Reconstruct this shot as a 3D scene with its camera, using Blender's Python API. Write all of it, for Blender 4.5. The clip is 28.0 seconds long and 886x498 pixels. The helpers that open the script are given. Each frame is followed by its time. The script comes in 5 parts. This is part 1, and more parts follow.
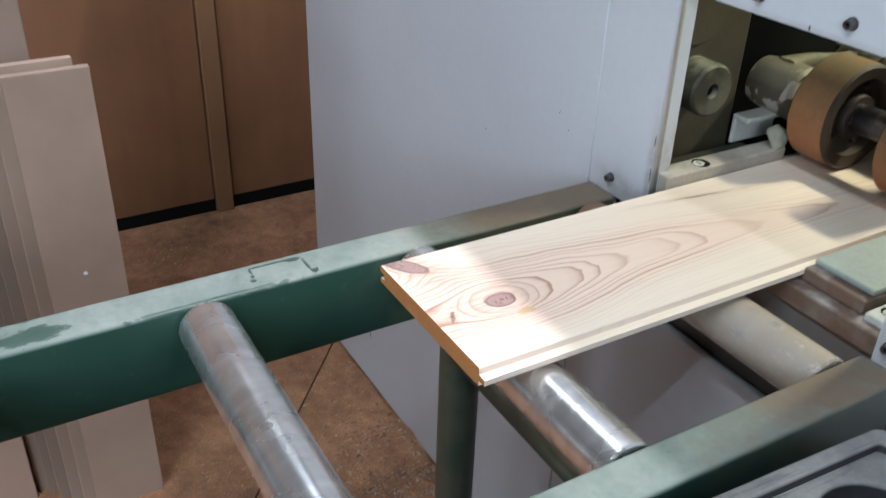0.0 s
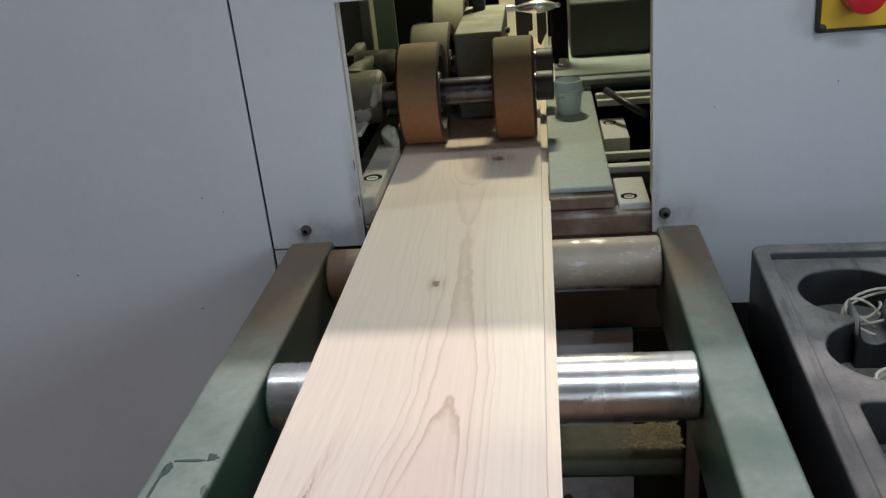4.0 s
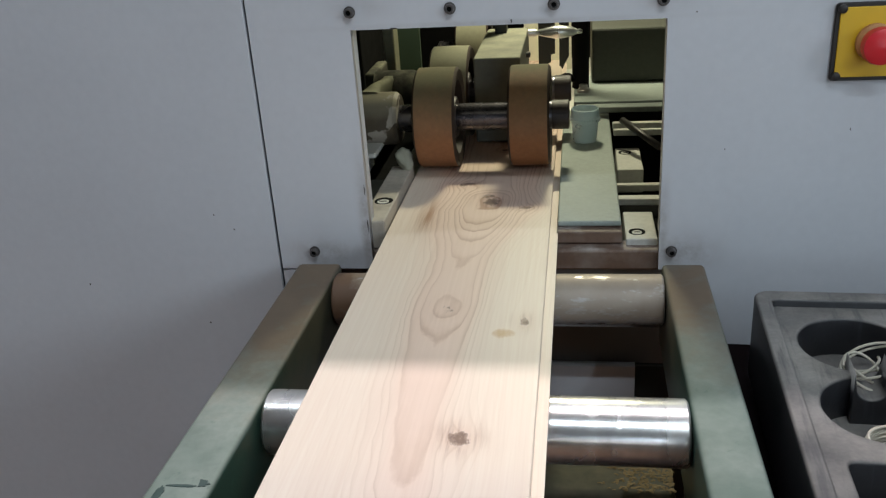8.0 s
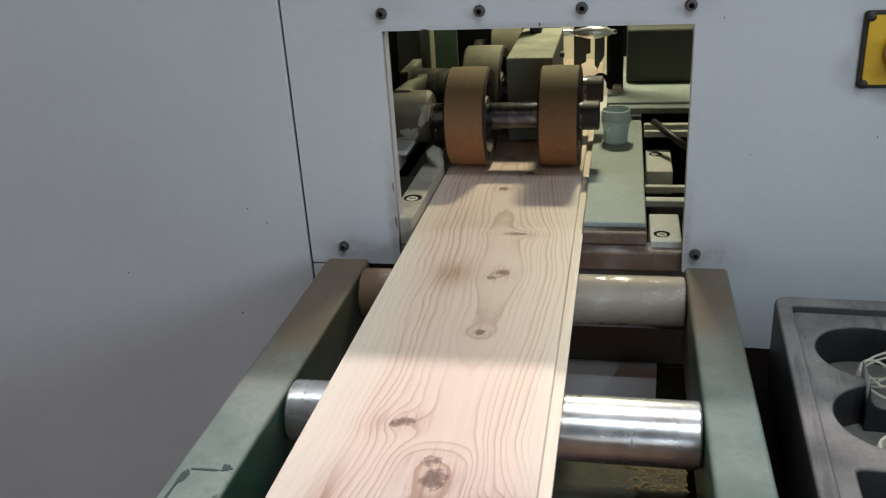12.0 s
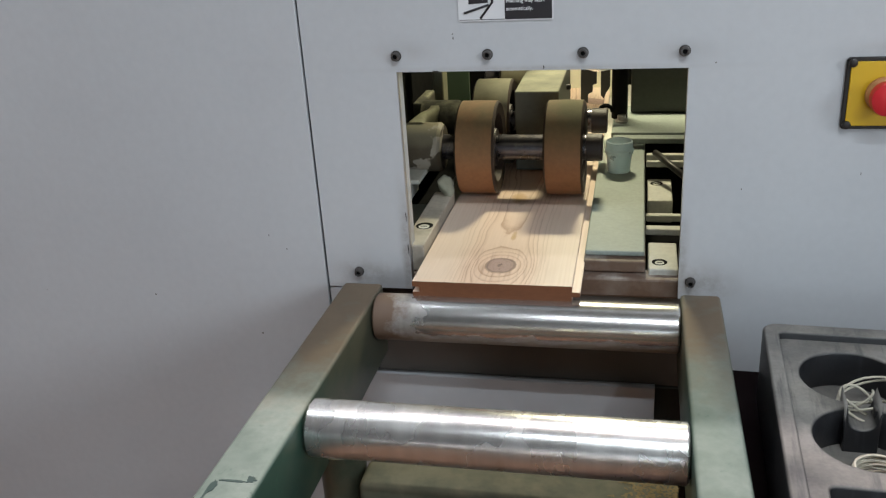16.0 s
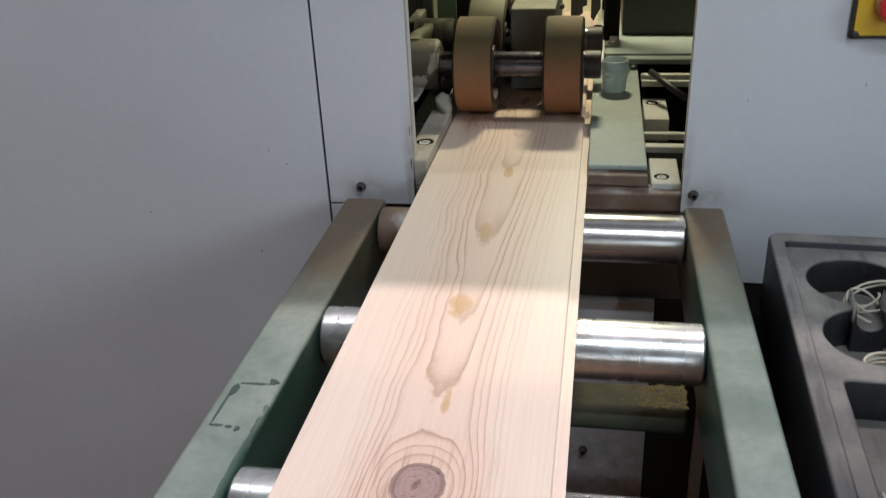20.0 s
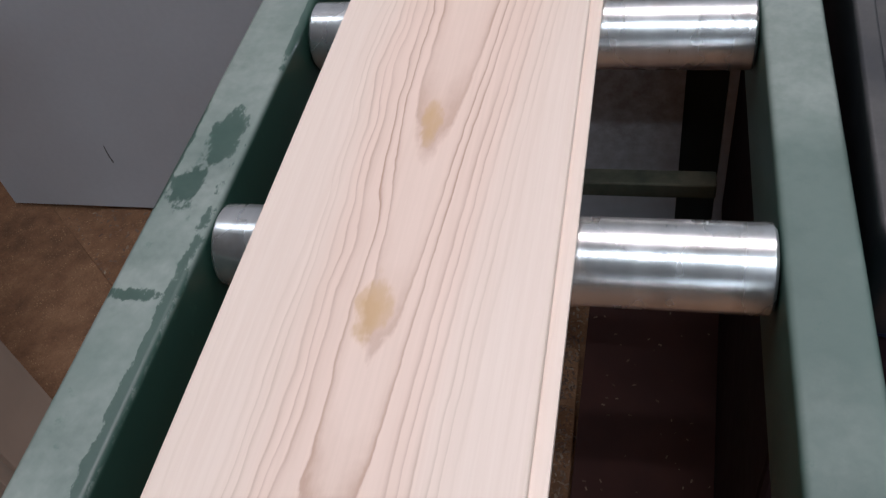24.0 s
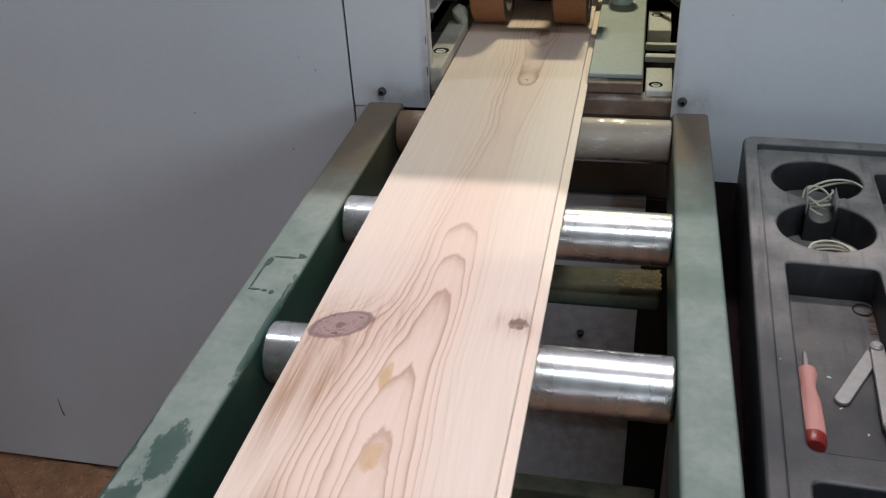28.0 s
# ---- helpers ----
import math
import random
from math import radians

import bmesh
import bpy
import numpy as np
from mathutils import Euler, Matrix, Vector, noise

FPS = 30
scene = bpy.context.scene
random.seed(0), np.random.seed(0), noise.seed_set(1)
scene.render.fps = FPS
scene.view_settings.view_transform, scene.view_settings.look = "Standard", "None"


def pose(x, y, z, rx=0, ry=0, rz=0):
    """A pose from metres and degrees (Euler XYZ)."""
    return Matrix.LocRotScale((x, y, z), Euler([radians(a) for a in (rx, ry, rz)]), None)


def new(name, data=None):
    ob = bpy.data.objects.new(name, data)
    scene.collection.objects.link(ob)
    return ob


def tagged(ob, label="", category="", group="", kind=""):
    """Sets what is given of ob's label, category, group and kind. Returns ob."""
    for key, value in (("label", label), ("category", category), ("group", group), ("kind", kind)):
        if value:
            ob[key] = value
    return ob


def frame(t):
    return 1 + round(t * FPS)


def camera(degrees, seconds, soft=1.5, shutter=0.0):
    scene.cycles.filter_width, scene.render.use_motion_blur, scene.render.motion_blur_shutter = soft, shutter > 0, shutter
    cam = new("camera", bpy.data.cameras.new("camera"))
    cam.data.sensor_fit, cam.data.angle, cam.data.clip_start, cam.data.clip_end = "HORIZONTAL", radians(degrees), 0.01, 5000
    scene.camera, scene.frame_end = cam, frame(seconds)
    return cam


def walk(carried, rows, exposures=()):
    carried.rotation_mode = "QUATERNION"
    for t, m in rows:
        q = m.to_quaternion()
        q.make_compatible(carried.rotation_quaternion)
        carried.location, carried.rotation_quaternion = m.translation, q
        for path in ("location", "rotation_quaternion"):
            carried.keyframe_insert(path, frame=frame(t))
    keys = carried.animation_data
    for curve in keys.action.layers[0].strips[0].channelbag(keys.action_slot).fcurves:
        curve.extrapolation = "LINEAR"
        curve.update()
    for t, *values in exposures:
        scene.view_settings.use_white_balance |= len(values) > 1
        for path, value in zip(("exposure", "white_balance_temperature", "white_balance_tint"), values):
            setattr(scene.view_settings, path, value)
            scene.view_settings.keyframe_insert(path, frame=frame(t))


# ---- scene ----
cam = camera(52.9, 28.0, soft=1.25, shutter=0.3)
# seconds, place, then yaw, pitch and roll
PATH = [
    (0, 0.5573, -0.7371, 1.4047, 60.13, -30.40, -1.70),
    (0.5, 0.4934, -0.7322, 1.3596, 59.21, -33.65, 0.69),
    (1, 0.3617, -0.8849, 1.3442, 40.37, -34.73, -1.87),
    (1.5, 0.3188, -0.9846, 1.3459, 24.06, -35.50, -1.38),
    (2, 0.2452, -1.0241, 1.3063, 19.56, -36.72, 0.49),
    (2.5, 0.0855, -0.9933, 1.2758, 14.64, -35.01, 2.63),
    (3, 0.0564, -0.9853, 1.2741, 8.34, -32.31, 3.63),
    (3.5, 0.0612, -0.9792, 1.2947, 6.56, -27.16, 5.08),
    (4, 0.0473, -0.9705, 1.2957, 5.42, -23.91, 5.24),
    (4.5, 0.0548, -0.9722, 1.2962, 6.10, -22.94, 4.78),
    (6.5, 0.0706, -0.9696, 1.3182, 7.66, -22.54, 3.84),
    (7, 0.0728, -0.9654, 1.3197, 7.80, -22.87, 3.66),
    (7.5, 0.0722, -0.9618, 1.3211, 7.90, -23.37, 3.64),
    (8, 0.0701, -0.9630, 1.3238, 7.90, -23.54, 3.50),
    (8.5, 0.0821, -0.9753, 1.3306, 8.41, -23.33, 3.62),
    (9, 0.0853, -0.9805, 1.3304, 8.58, -23.81, 3.87),
    (9.5, 0.0905, -0.9792, 1.3330, 9.07, -24.20, 3.91),
    (10, 0.0933, -0.9766, 1.3308, 9.57, -24.13, 3.81),
    (10.5, 0.0897, -0.9734, 1.3350, 9.82, -24.13, 3.61),
    (11, 0.0895, -0.9737, 1.3345, 10.34, -24.26, 3.64),
    (11.5, 0.0885, -0.9768, 1.3350, 10.64, -23.88, 3.41),
    (13.5, 0.0993, -0.9754, 1.3428, 10.98, -23.73, 3.33),
    (14, 0.0974, -0.9771, 1.3579, 10.91, -23.98, 3.45),
    (14.5, 0.1001, -0.9913, 1.3576, 11.18, -23.30, 3.45),
    (15, 0.0993, -1.0020, 1.3680, 11.24, -23.12, 3.40),
    (15.5, 0.0994, -1.0125, 1.3679, 11.40, -22.90, 3.37),
    (16, 0.1072, -1.0291, 1.3750, 11.73, -22.79, 3.32),
    (16.5, 0.1013, -1.0326, 1.3855, 11.58, -22.80, 3.14),
    (17, 0.1060, -1.0308, 1.3874, 11.36, -22.74, 2.92),
    (17.5, 0.1097, -1.0320, 1.3903, 11.32, -22.41, 2.76),
    (18, 0.0982, -1.0233, 1.3846, 11.27, -22.48, 2.74),
    (18.5, 0.0787, -1.0155, 1.3739, 10.77, -22.82, 2.50),
    (19, 0.0594, -1.0163, 1.3684, 9.92, -23.38, 2.21),
    (19.5, 0.0563, -1.0248, 1.3602, 9.40, -24.41, 2.16),
    (20, 0.0562, -1.0512, 1.3450, 9.49, -26.65, 2.44),
    (20.5, 0.0662, -1.0930, 1.3316, 10.38, -30.02, 3.05),
    (21, 0.0718, -1.1336, 1.3174, 11.23, -33.91, 3.62),
    (21.5, 0.0737, -1.1571, 1.2923, 12.41, -39.29, 5.24),
    (22, 0.0761, -1.1861, 1.2865, 12.83, -44.61, 6.67),
    (22.5, 0.0783, -1.2181, 1.2831, 11.89, -49.98, 8.16),
    (24.5, 0.0850, -1.1797, 1.3340, 10.23, -46.37, 7.52),
    (25, 0.0972, -1.1765, 1.3539, 11.91, -39.71, 6.43),
    (25.5, 0.1011, -1.1651, 1.3787, 13.09, -34.56, 5.13),
    (26, 0.1083, -1.1644, 1.3848, 13.64, -31.01, 3.94),
    (26.5, 0.1147, -1.1655, 1.3890, 13.31, -30.35, 3.31),
    (27, 0.1133, -1.1620, 1.3881, 12.71, -31.08, 3.02),
    (27.5, 0.1122, -1.1631, 1.3860, 12.11, -32.09, 2.90),
    (28, 0.1125, -1.1709, 1.3921, 11.83, -32.34, 2.82),
]
# the film camera opens and closes its iris as the bright board fills the picture
IRIS = [(0, 0.65, 6050, 12), (0.5, 0.52, 5850, 11), (1, 0.36, 5800, 12), (1.5, 0.27, 5900, 13), (2, 0.12, 6150, 15), (3, -0.27, 6450, 18), (4, -0.20, 6300, 12), (8, -0.07, 6350, 12), (11.5, -0.07, 6400, 11), (14, -0.06, 6450, 11),
        (15, 0.0, 6550, 12), (15.6, 0.27, 6700, 13), (17.5, 0.36, 6700, 13), (18.4, 0.19, 6550, 13), (19, 0.01, 6700, 13), (20, 0.0, 6500, 14), (21, -0.07, 6450, 16), (22, -0.13, 6500, 19), (24, -0.22, 6200, 15), (25, -0.25, 6150, 13), (26, -0.10, 6250, 13), (28, -0.10, 6400, 14)]
walk(cam, [(t, pose(x, y, z, 90 + pitch, roll, yaw)) for t, x, y, z, yaw, pitch, roll in PATH], IRIS)

# ---- world and light ----
world = bpy.data.worlds.new("world")
scene.world = world
world.use_nodes = True
world.node_tree.nodes["Background"].inputs[0].default_value = (0.5, 0.55, 0.65, 1)
world.node_tree.nodes["Background"].inputs[1].default_value = 0.0
scene.view_settings.exposure = 0.0


def area(name, x, y, z, rx, rz, sx, sy, watts, colour):
    data = bpy.data.lights.new(name, "AREA")
    data.shape, data.size, data.size_y, data.energy, data.color = "RECTANGLE", sx, sy, watts, colour
    ob = new(name, data)
    ob.matrix_basis = pose(x, y, z, rx, 0, rz)
    return ob


# out-of-view lamps: shadow edge and roller streaks hint at tubes, some added as fill
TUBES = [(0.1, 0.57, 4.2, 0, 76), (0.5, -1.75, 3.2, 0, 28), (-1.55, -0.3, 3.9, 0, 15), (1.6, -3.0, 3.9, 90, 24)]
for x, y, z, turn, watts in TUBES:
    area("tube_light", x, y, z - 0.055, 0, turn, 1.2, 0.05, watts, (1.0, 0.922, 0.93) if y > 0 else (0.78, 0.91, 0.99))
# bluish fill from the east, through an unseen window opening added for it
area("east_fill", 5.95, -4.6, 3.45, 90, 90, 2.3, 2.1, 190, (0.77, 0.9, 0.99))
# low fill from behind the camera; the south gate is made up for it
area("south_fill", 1.9, -7.95, 1.5, 90, 0, 2.4, 2.6, 75, (0.735, 0.89, 0.99))
# lamp inside the housing, above the outlet
area("work_light", 0.05, 0.72, 1.52, -22, 0, 0.10, 0.04, 4.8, (1.0, 0.965, 0.66))

# ---- materials ----
# the boards: their edges, thickness and length
LEFT, RIGHT, THICK, LONG = -0.160, 0.0365, 0.020, 2.6135


class Nodes:
    """Small builder for node trees."""

    def __init__(self, name, rough=0.5, metal=0.0):
        self.mat = bpy.data.materials.new(name)
        self.mat.use_nodes = True
        self.tree = self.mat.node_tree
        self.shader = self.tree.nodes["Principled BSDF"]
        self.shader.inputs["Roughness"].default_value = rough
        self.shader.inputs["Metallic"].default_value = metal
        self.coord = self.tree.nodes.new("ShaderNodeTexCoord")

    def put(self, socket, value):
        if isinstance(value, bpy.types.NodeSocket):
            self.tree.links.new(value, socket)
        elif isinstance(value, tuple) and len(value) == 3 and socket.type == "RGBA":
            socket.default_value = (*value, 1)
        else:
            socket.default_value = value

    def math(self, op, a, b=0.0, clamp=False):
        n = self.tree.nodes.new("ShaderNodeMath")
        n.operation, n.use_clamp = op, clamp
        self.put(n.inputs[0], a)
        self.put(n.inputs[1], b)
        return n.outputs[0]

    def place(self, kind="Object", scale=(1, 1, 1), shift=(0, 0, 0)):
        n = self.tree.nodes.new("ShaderNodeMapping")
        self.tree.links.new(self.coord.outputs[kind], n.inputs[0])
        n.inputs[1].default_value, n.inputs[3].default_value = shift, scale
        return n.outputs[0]

    def noise(self, vector, scale, detail=4.0, rough=0.55, colour=False):
        n = self.tree.nodes.new("ShaderNodeTexNoise")
        self.put(n.inputs["Vector"], vector)
        n.inputs["Scale"].default_value, n.inputs["Detail"].default_value, n.inputs["Roughness"].default_value = scale, detail, rough
        return n.outputs["Color" if colour else "Fac"]

    def voronoi(self, vector, scale, feature="F1"):
        n = self.tree.nodes.new("ShaderNodeTexVoronoi")
        n.feature = feature
        self.put(n.inputs["Vector"], vector)
        n.inputs["Scale"].default_value = scale
        return n.outputs["Distance"]

    def ramp(self, fac, stops):
        n = self.tree.nodes.new("ShaderNodeValToRGB")
        self.put(n.inputs[0], fac)
        e = n.color_ramp.elements
        while len(e) < len(stops):
            e.new(0.5)
        for k, (at, c) in enumerate(stops):
            e[k].position = at
            e[k].color = (*c, 1) if isinstance(c, tuple) else (c, c, c, 1)
        return n.outputs[0]

    def mix(self, fac, a, b, kind="MIX"):
        n = self.tree.nodes.new("ShaderNodeMix")
        n.data_type, n.blend_type = "RGBA", kind
        self.put(n.inputs[0], fac)
        self.put(n.inputs[6], a)
        self.put(n.inputs[7], b)
        return n.outputs[2]

    def split(self, vector):
        n = self.tree.nodes.new("ShaderNodeSeparateXYZ")
        self.put(n.inputs[0], vector)
        return n.outputs[0], n.outputs[1], n.outputs[2]

    def up(self):
        """How far a face looks upwards."""
        n = self.tree.nodes.new("ShaderNodeNewGeometry")
        return self.split(n.outputs["Normal"])[2]

    def bump(self, height, strength=0.3, distance=0.002):
        n = self.tree.nodes.new("ShaderNodeBump")
        n.inputs["Strength"].default_value, n.inputs["Distance"].default_value = strength, distance
        self.put(n.inputs["Height"], height)
        self.tree.links.new(n.outputs[0], self.shader.inputs["Normal"])

    def base(self, colour):
        self.put(self.shader.inputs["Base Color"], colour)
        return self

    def rough(self, value):
        self.put(self.shader.inputs["Roughness"], value)
        return self


def plain(name, colour, rough=0.5, metal=0.0, vary=0.15, scale=40.0, bump=0.1):
    """A surface of one colour with fine grain and larger stains."""
    n = Nodes(name, rough, metal)
    p = n.place()
    fine = n.noise(p, scale, 5)
    wide = n.noise(p, scale * 0.12, 3)
    dark = tuple(c * (1 - 2 * vary) for c in colour)
    light = tuple(min(1, c * (1 + vary)) for c in colour)
    c = n.mix(n.ramp(wide, [(0.35, 0.0), (0.7, 1.0)]), dark, light)
    n.base(n.mix(0.35, c, n.mix(fine, dark, light)))
    n.rough(n.math("ADD", n.math("MULTIPLY", fine, 0.25), rough - 0.12))
    n.bump(fine, bump, 0.001)
    return n.mat


def dusty(name, paint, dust, amount=0.6, rough=0.55, metal=0.0, scale=18.0, mottle=0.28):
    """Paint or metal with dust that lies on the faces that look upwards; on the wheel treads it paints lamp-lit tops.
    """
    n = Nodes(name, rough, metal)
    p = n.place()
    g = n.noise(p, scale, 6, 0.6)
    fine = n.noise(p, 160, 4)
    lie = n.math("MULTIPLY", n.math("ADD", n.math("MULTIPLY", n.up(), 0.75), 0.22), amount, clamp=True)
    lie = n.math("MULTIPLY", lie, n.ramp(g, [(mottle, 0.35 - (mottle - 0.28) * 2), (0.6, 1.0)]), clamp=True)
    c = n.mix(n.ramp(fine, [(0.3, 0.0), (0.75, 1.0)]), tuple(v * 0.8 for v in paint), paint)
    d = n.mix(fine, tuple(v * 0.82 for v in dust), dust)
    c = n.mix(lie, c, d)
    n.base(c)
    n.rough(n.math("ADD", n.math("MULTIPLY", lie, 0.35), rough, clamp=True))
    if metal:
        n.put(n.shader.inputs["Metallic"], n.math("SUBTRACT", metal, lie, clamp=True))
    n.bump(n.math("ADD", fine, g), 0.15, 0.001)
    return n.mat


def panel_paint():
    n = Nodes("grey_white_panel_paint", 0.42)
    p = n.place()
    smudge = n.noise(p, 2.2, 5, 0.6)
    fine = n.noise(p, 90, 5)
    c = n.mix(n.ramp(smudge, [(0.3, 0.0), (0.7, 1.0)]), (0.50, 0.51, 0.535), (0.565, 0.577, 0.602))
    specks = n.ramp(n.voronoi(p, 22), [(0.0, 1.0), (0.035, 0.0)])
    pick = n.ramp(n.noise(p, 9, 2), [(0.6, 0.0), (0.66, 1.0)])
    c = n.mix(n.math("MULTIPLY", n.math("MULTIPLY", specks, pick), 0.7), c, (0.12, 0.10, 0.09))
    x, y, z = n.split(n.coord.outputs["Object"])
    grime_and_shade = 0.0
    # last entry: shade under the conveyor, painted as a wide brown patch
    for cx, cz, rx, rz, depth in ((-0.235, 0.893, 0.045, 0.022, 0.55), (0.186, 0.893, 0.040, 0.024, 0.6), (-0.181, 0.93, 0.007, 0.07, 0.7), (0.166, 0.92, 0.006, 0.05, 0.6), (-0.165, 1.185, 0.03, 0.012, 0.25), (0.157, 1.178, 0.03, 0.012, 0.25), (0.3655, 1.175, 0.05, 0.010, 0.25), (-0.235, 0.80, 0.05, 0.10, 0.3), (0.0, 1.163, 0.16, 0.003, 0.35), (0.06, 0.36, 0.16, 0.26, 0.75)):
        a, b = n.math("DIVIDE", n.math("SUBTRACT", x, cx), rx), n.math("DIVIDE", n.math("SUBTRACT", z, cz), rz)
        grime_and_shade = n.math("MAXIMUM", grime_and_shade, n.math("MULTIPLY", n.math("EXPONENT", n.math("MULTIPLY", n.math("ADD", n.math("MULTIPLY", a, a), n.math("MULTIPLY", b, b)), -1.0)), depth))
    grime_and_shade = n.math("MULTIPLY", grime_and_shade, n.ramp(n.noise(p, 45, 6, 0.7), [(0.35, 0.25), (0.6, 1.0)]))
    c = n.mix(grime_and_shade, c, (0.17, 0.125, 0.10))
    n.base(n.mix(0.06, c, fine))
    n.rough(n.math("ADD", n.math("MULTIPLY", smudge, 0.25), 0.3))
    n.bump(n.noise(p, 400, 3), 0.05, 0.0005)
    return n.mat


def rail_paint():
    """Green paint under pale dust, rubbed bare in places; towards the machine, brown for sawdust and for the shade
    there.
    """
    n = Nodes("worn_green_paint", 0.4)
    p = n.place()
    x, y, z = n.split(n.coord.outputs["Object"])
    g = n.noise(p, 14, 7, 0.65)
    fine = n.noise(p, 150, 4)
    top = n.ramp(n.up(), [(0.30, 0.0), (0.97, 1.0)])
    green = n.mix(g, (0.013, 0.042, 0.030), (0.032, 0.078, 0.057))
    grey = n.mix(fine, (0.19, 0.225, 0.20), (0.31, 0.34, 0.30))
    grey = n.mix(n.ramp(n.noise(p, 5, 4, 0.6), [(0.38, 0.0), (0.6, 0.8)]), grey, (0.125, 0.17, 0.145))
    # brown holds sawdust and the housing's shade in one colour
    brown = n.mix(g, (0.10, 0.07, 0.045), (0.21, 0.15, 0.10))
    shift = n.ramp(x, [(0.0, 0.36), (0.1, 0.27)])
    near = n.math("MULTIPLY", n.math("ADD", n.math("ADD", y, shift), n.math("MULTIPLY", n.math("SUBTRACT", g, 0.5), 0.3)), 6.0, clamp=True)
    near = n.math("MULTIPLY", near, n.ramp(g, [(0.25, 0.5), (0.5, 1.0)]))
    lie = n.math("MULTIPLY", top, n.ramp(g, [(0.28, 0.66), (0.5, 0.97)]))
    # rubbed patches: where they lie, how wide, with ragged brushed edges
    rub = 0.0
    for cx, cy, rx, ry in ((-0.231, -0.722, 0.022, 0.044), (-0.243, -0.775, 0.018, 0.036), (-0.262, -0.74, 0.006, 0.10), (-0.246, -0.875, 0.03, 0.008), (-0.216, -0.95, 0.008, 0.25), (-0.213, -0.55, 0.005, 0.14), (-0.24, -1.22, 0.03, 0.09)):
        a, b = n.math("DIVIDE", n.math("SUBTRACT", x, cx), rx), n.math("DIVIDE", n.math("SUBTRACT", y, cy), ry)
        rub = n.math("MAXIMUM", rub, n.math("EXPONENT", n.math("MULTIPLY", n.math("ADD", n.math("MULTIPLY", a, a), n.math("MULTIPLY", b, b)), -1.0)))
    brush = n.noise(n.place(scale=(110, 60, 1)), 1.0, 6, 0.7)
    rub = n.ramp(n.math("ADD", n.math("MULTIPLY", rub, 0.46), n.math("MULTIPLY", brush, 0.66)), [(0.61, 0.0), (0.655, 0.85)])
    lie = n.math("MULTIPLY", lie, n.math("SUBTRACT", 1.0, rub))
    clean = n.math("MULTIPLY", n.ramp(x, [(0.0, 0.0), (0.1, 1.0)]), n.math("MULTIPLY", n.math("SUBTRACT", -0.62, y), 1.6, clamp=True))
    lie = n.math("MULTIPLY", lie, n.math("SUBTRACT", 1.0, n.math("MULTIPLY", clean, 0.5)))
    c = n.mix(lie, green, grey)
    scuff = n.math("MULTIPLY", n.ramp(n.noise(p, 55, 6, 0.7), [(0.62, 0.0), (0.68, 1.0)]), 0.3)
    c = n.mix(scuff, c, (0.05, 0.12, 0.09))
    c = n.mix(n.math("MULTIPLY", near, n.math("ADD", n.math("MULTIPLY", top, 0.52), 0.46)), c, brown)
    specks = n.math("MULTIPLY", n.ramp(n.voronoi(p, 42), [(0.0, 1.0), (0.05, 0.0)]), n.ramp(n.noise(p, 17, 2), [(0.55, 0.0), (0.62, 0.8)]))
    c = n.mix(n.math("MULTIPLY", specks, top), c, (0.50, 0.46, 0.38))
    n.base(c)
    n.rough(n.math("ADD", n.math("MULTIPLY", lie, 0.4), 0.38))
    n.bump(g, 0.2, 0.001)
    return n.mat


def steel(name, tint=(0.86, 0.85, 0.85)):
    """Turned steel with faint bands round it and smudges."""
    n = Nodes(name, 0.2, 0.9)
    band = n.noise(n.place(scale=(55, 0.6, 0.6)), 1.0, 4, 0.5)
    blot = n.noise(n.place(scale=(1, 0.7, 0.7)), 22, 3, 0.5)
    c = n.mix(n.ramp(blot, [(0.35, 0.0), (0.62, 1.0)]), tuple(v * 0.80 for v in tint), tint)
    c = n.mix(n.ramp(band, [(0.38, 0.75), (0.62, 0.0)]), c, tuple(v * 0.72 for v in tint))
    smear = n.noise(n.place(scale=(1, 0.8, 0.8), shift=(3, 1, 2)), 34, 4, 0.6)
    c = n.mix(n.ramp(smear, [(0.55, 0.0), (0.68, 0.4)]), c, (0.46, 0.41, 0.35))
    r = n.math("ADD", n.math("MULTIPLY", n.ramp(blot, [(0.3, 1.0), (0.6, 0.0)]), 0.12), 0.21)
    n.base(c)
    n.rough(n.math("ADD", r, n.math("MULTIPLY", band, 0.06)))
    return n.mat


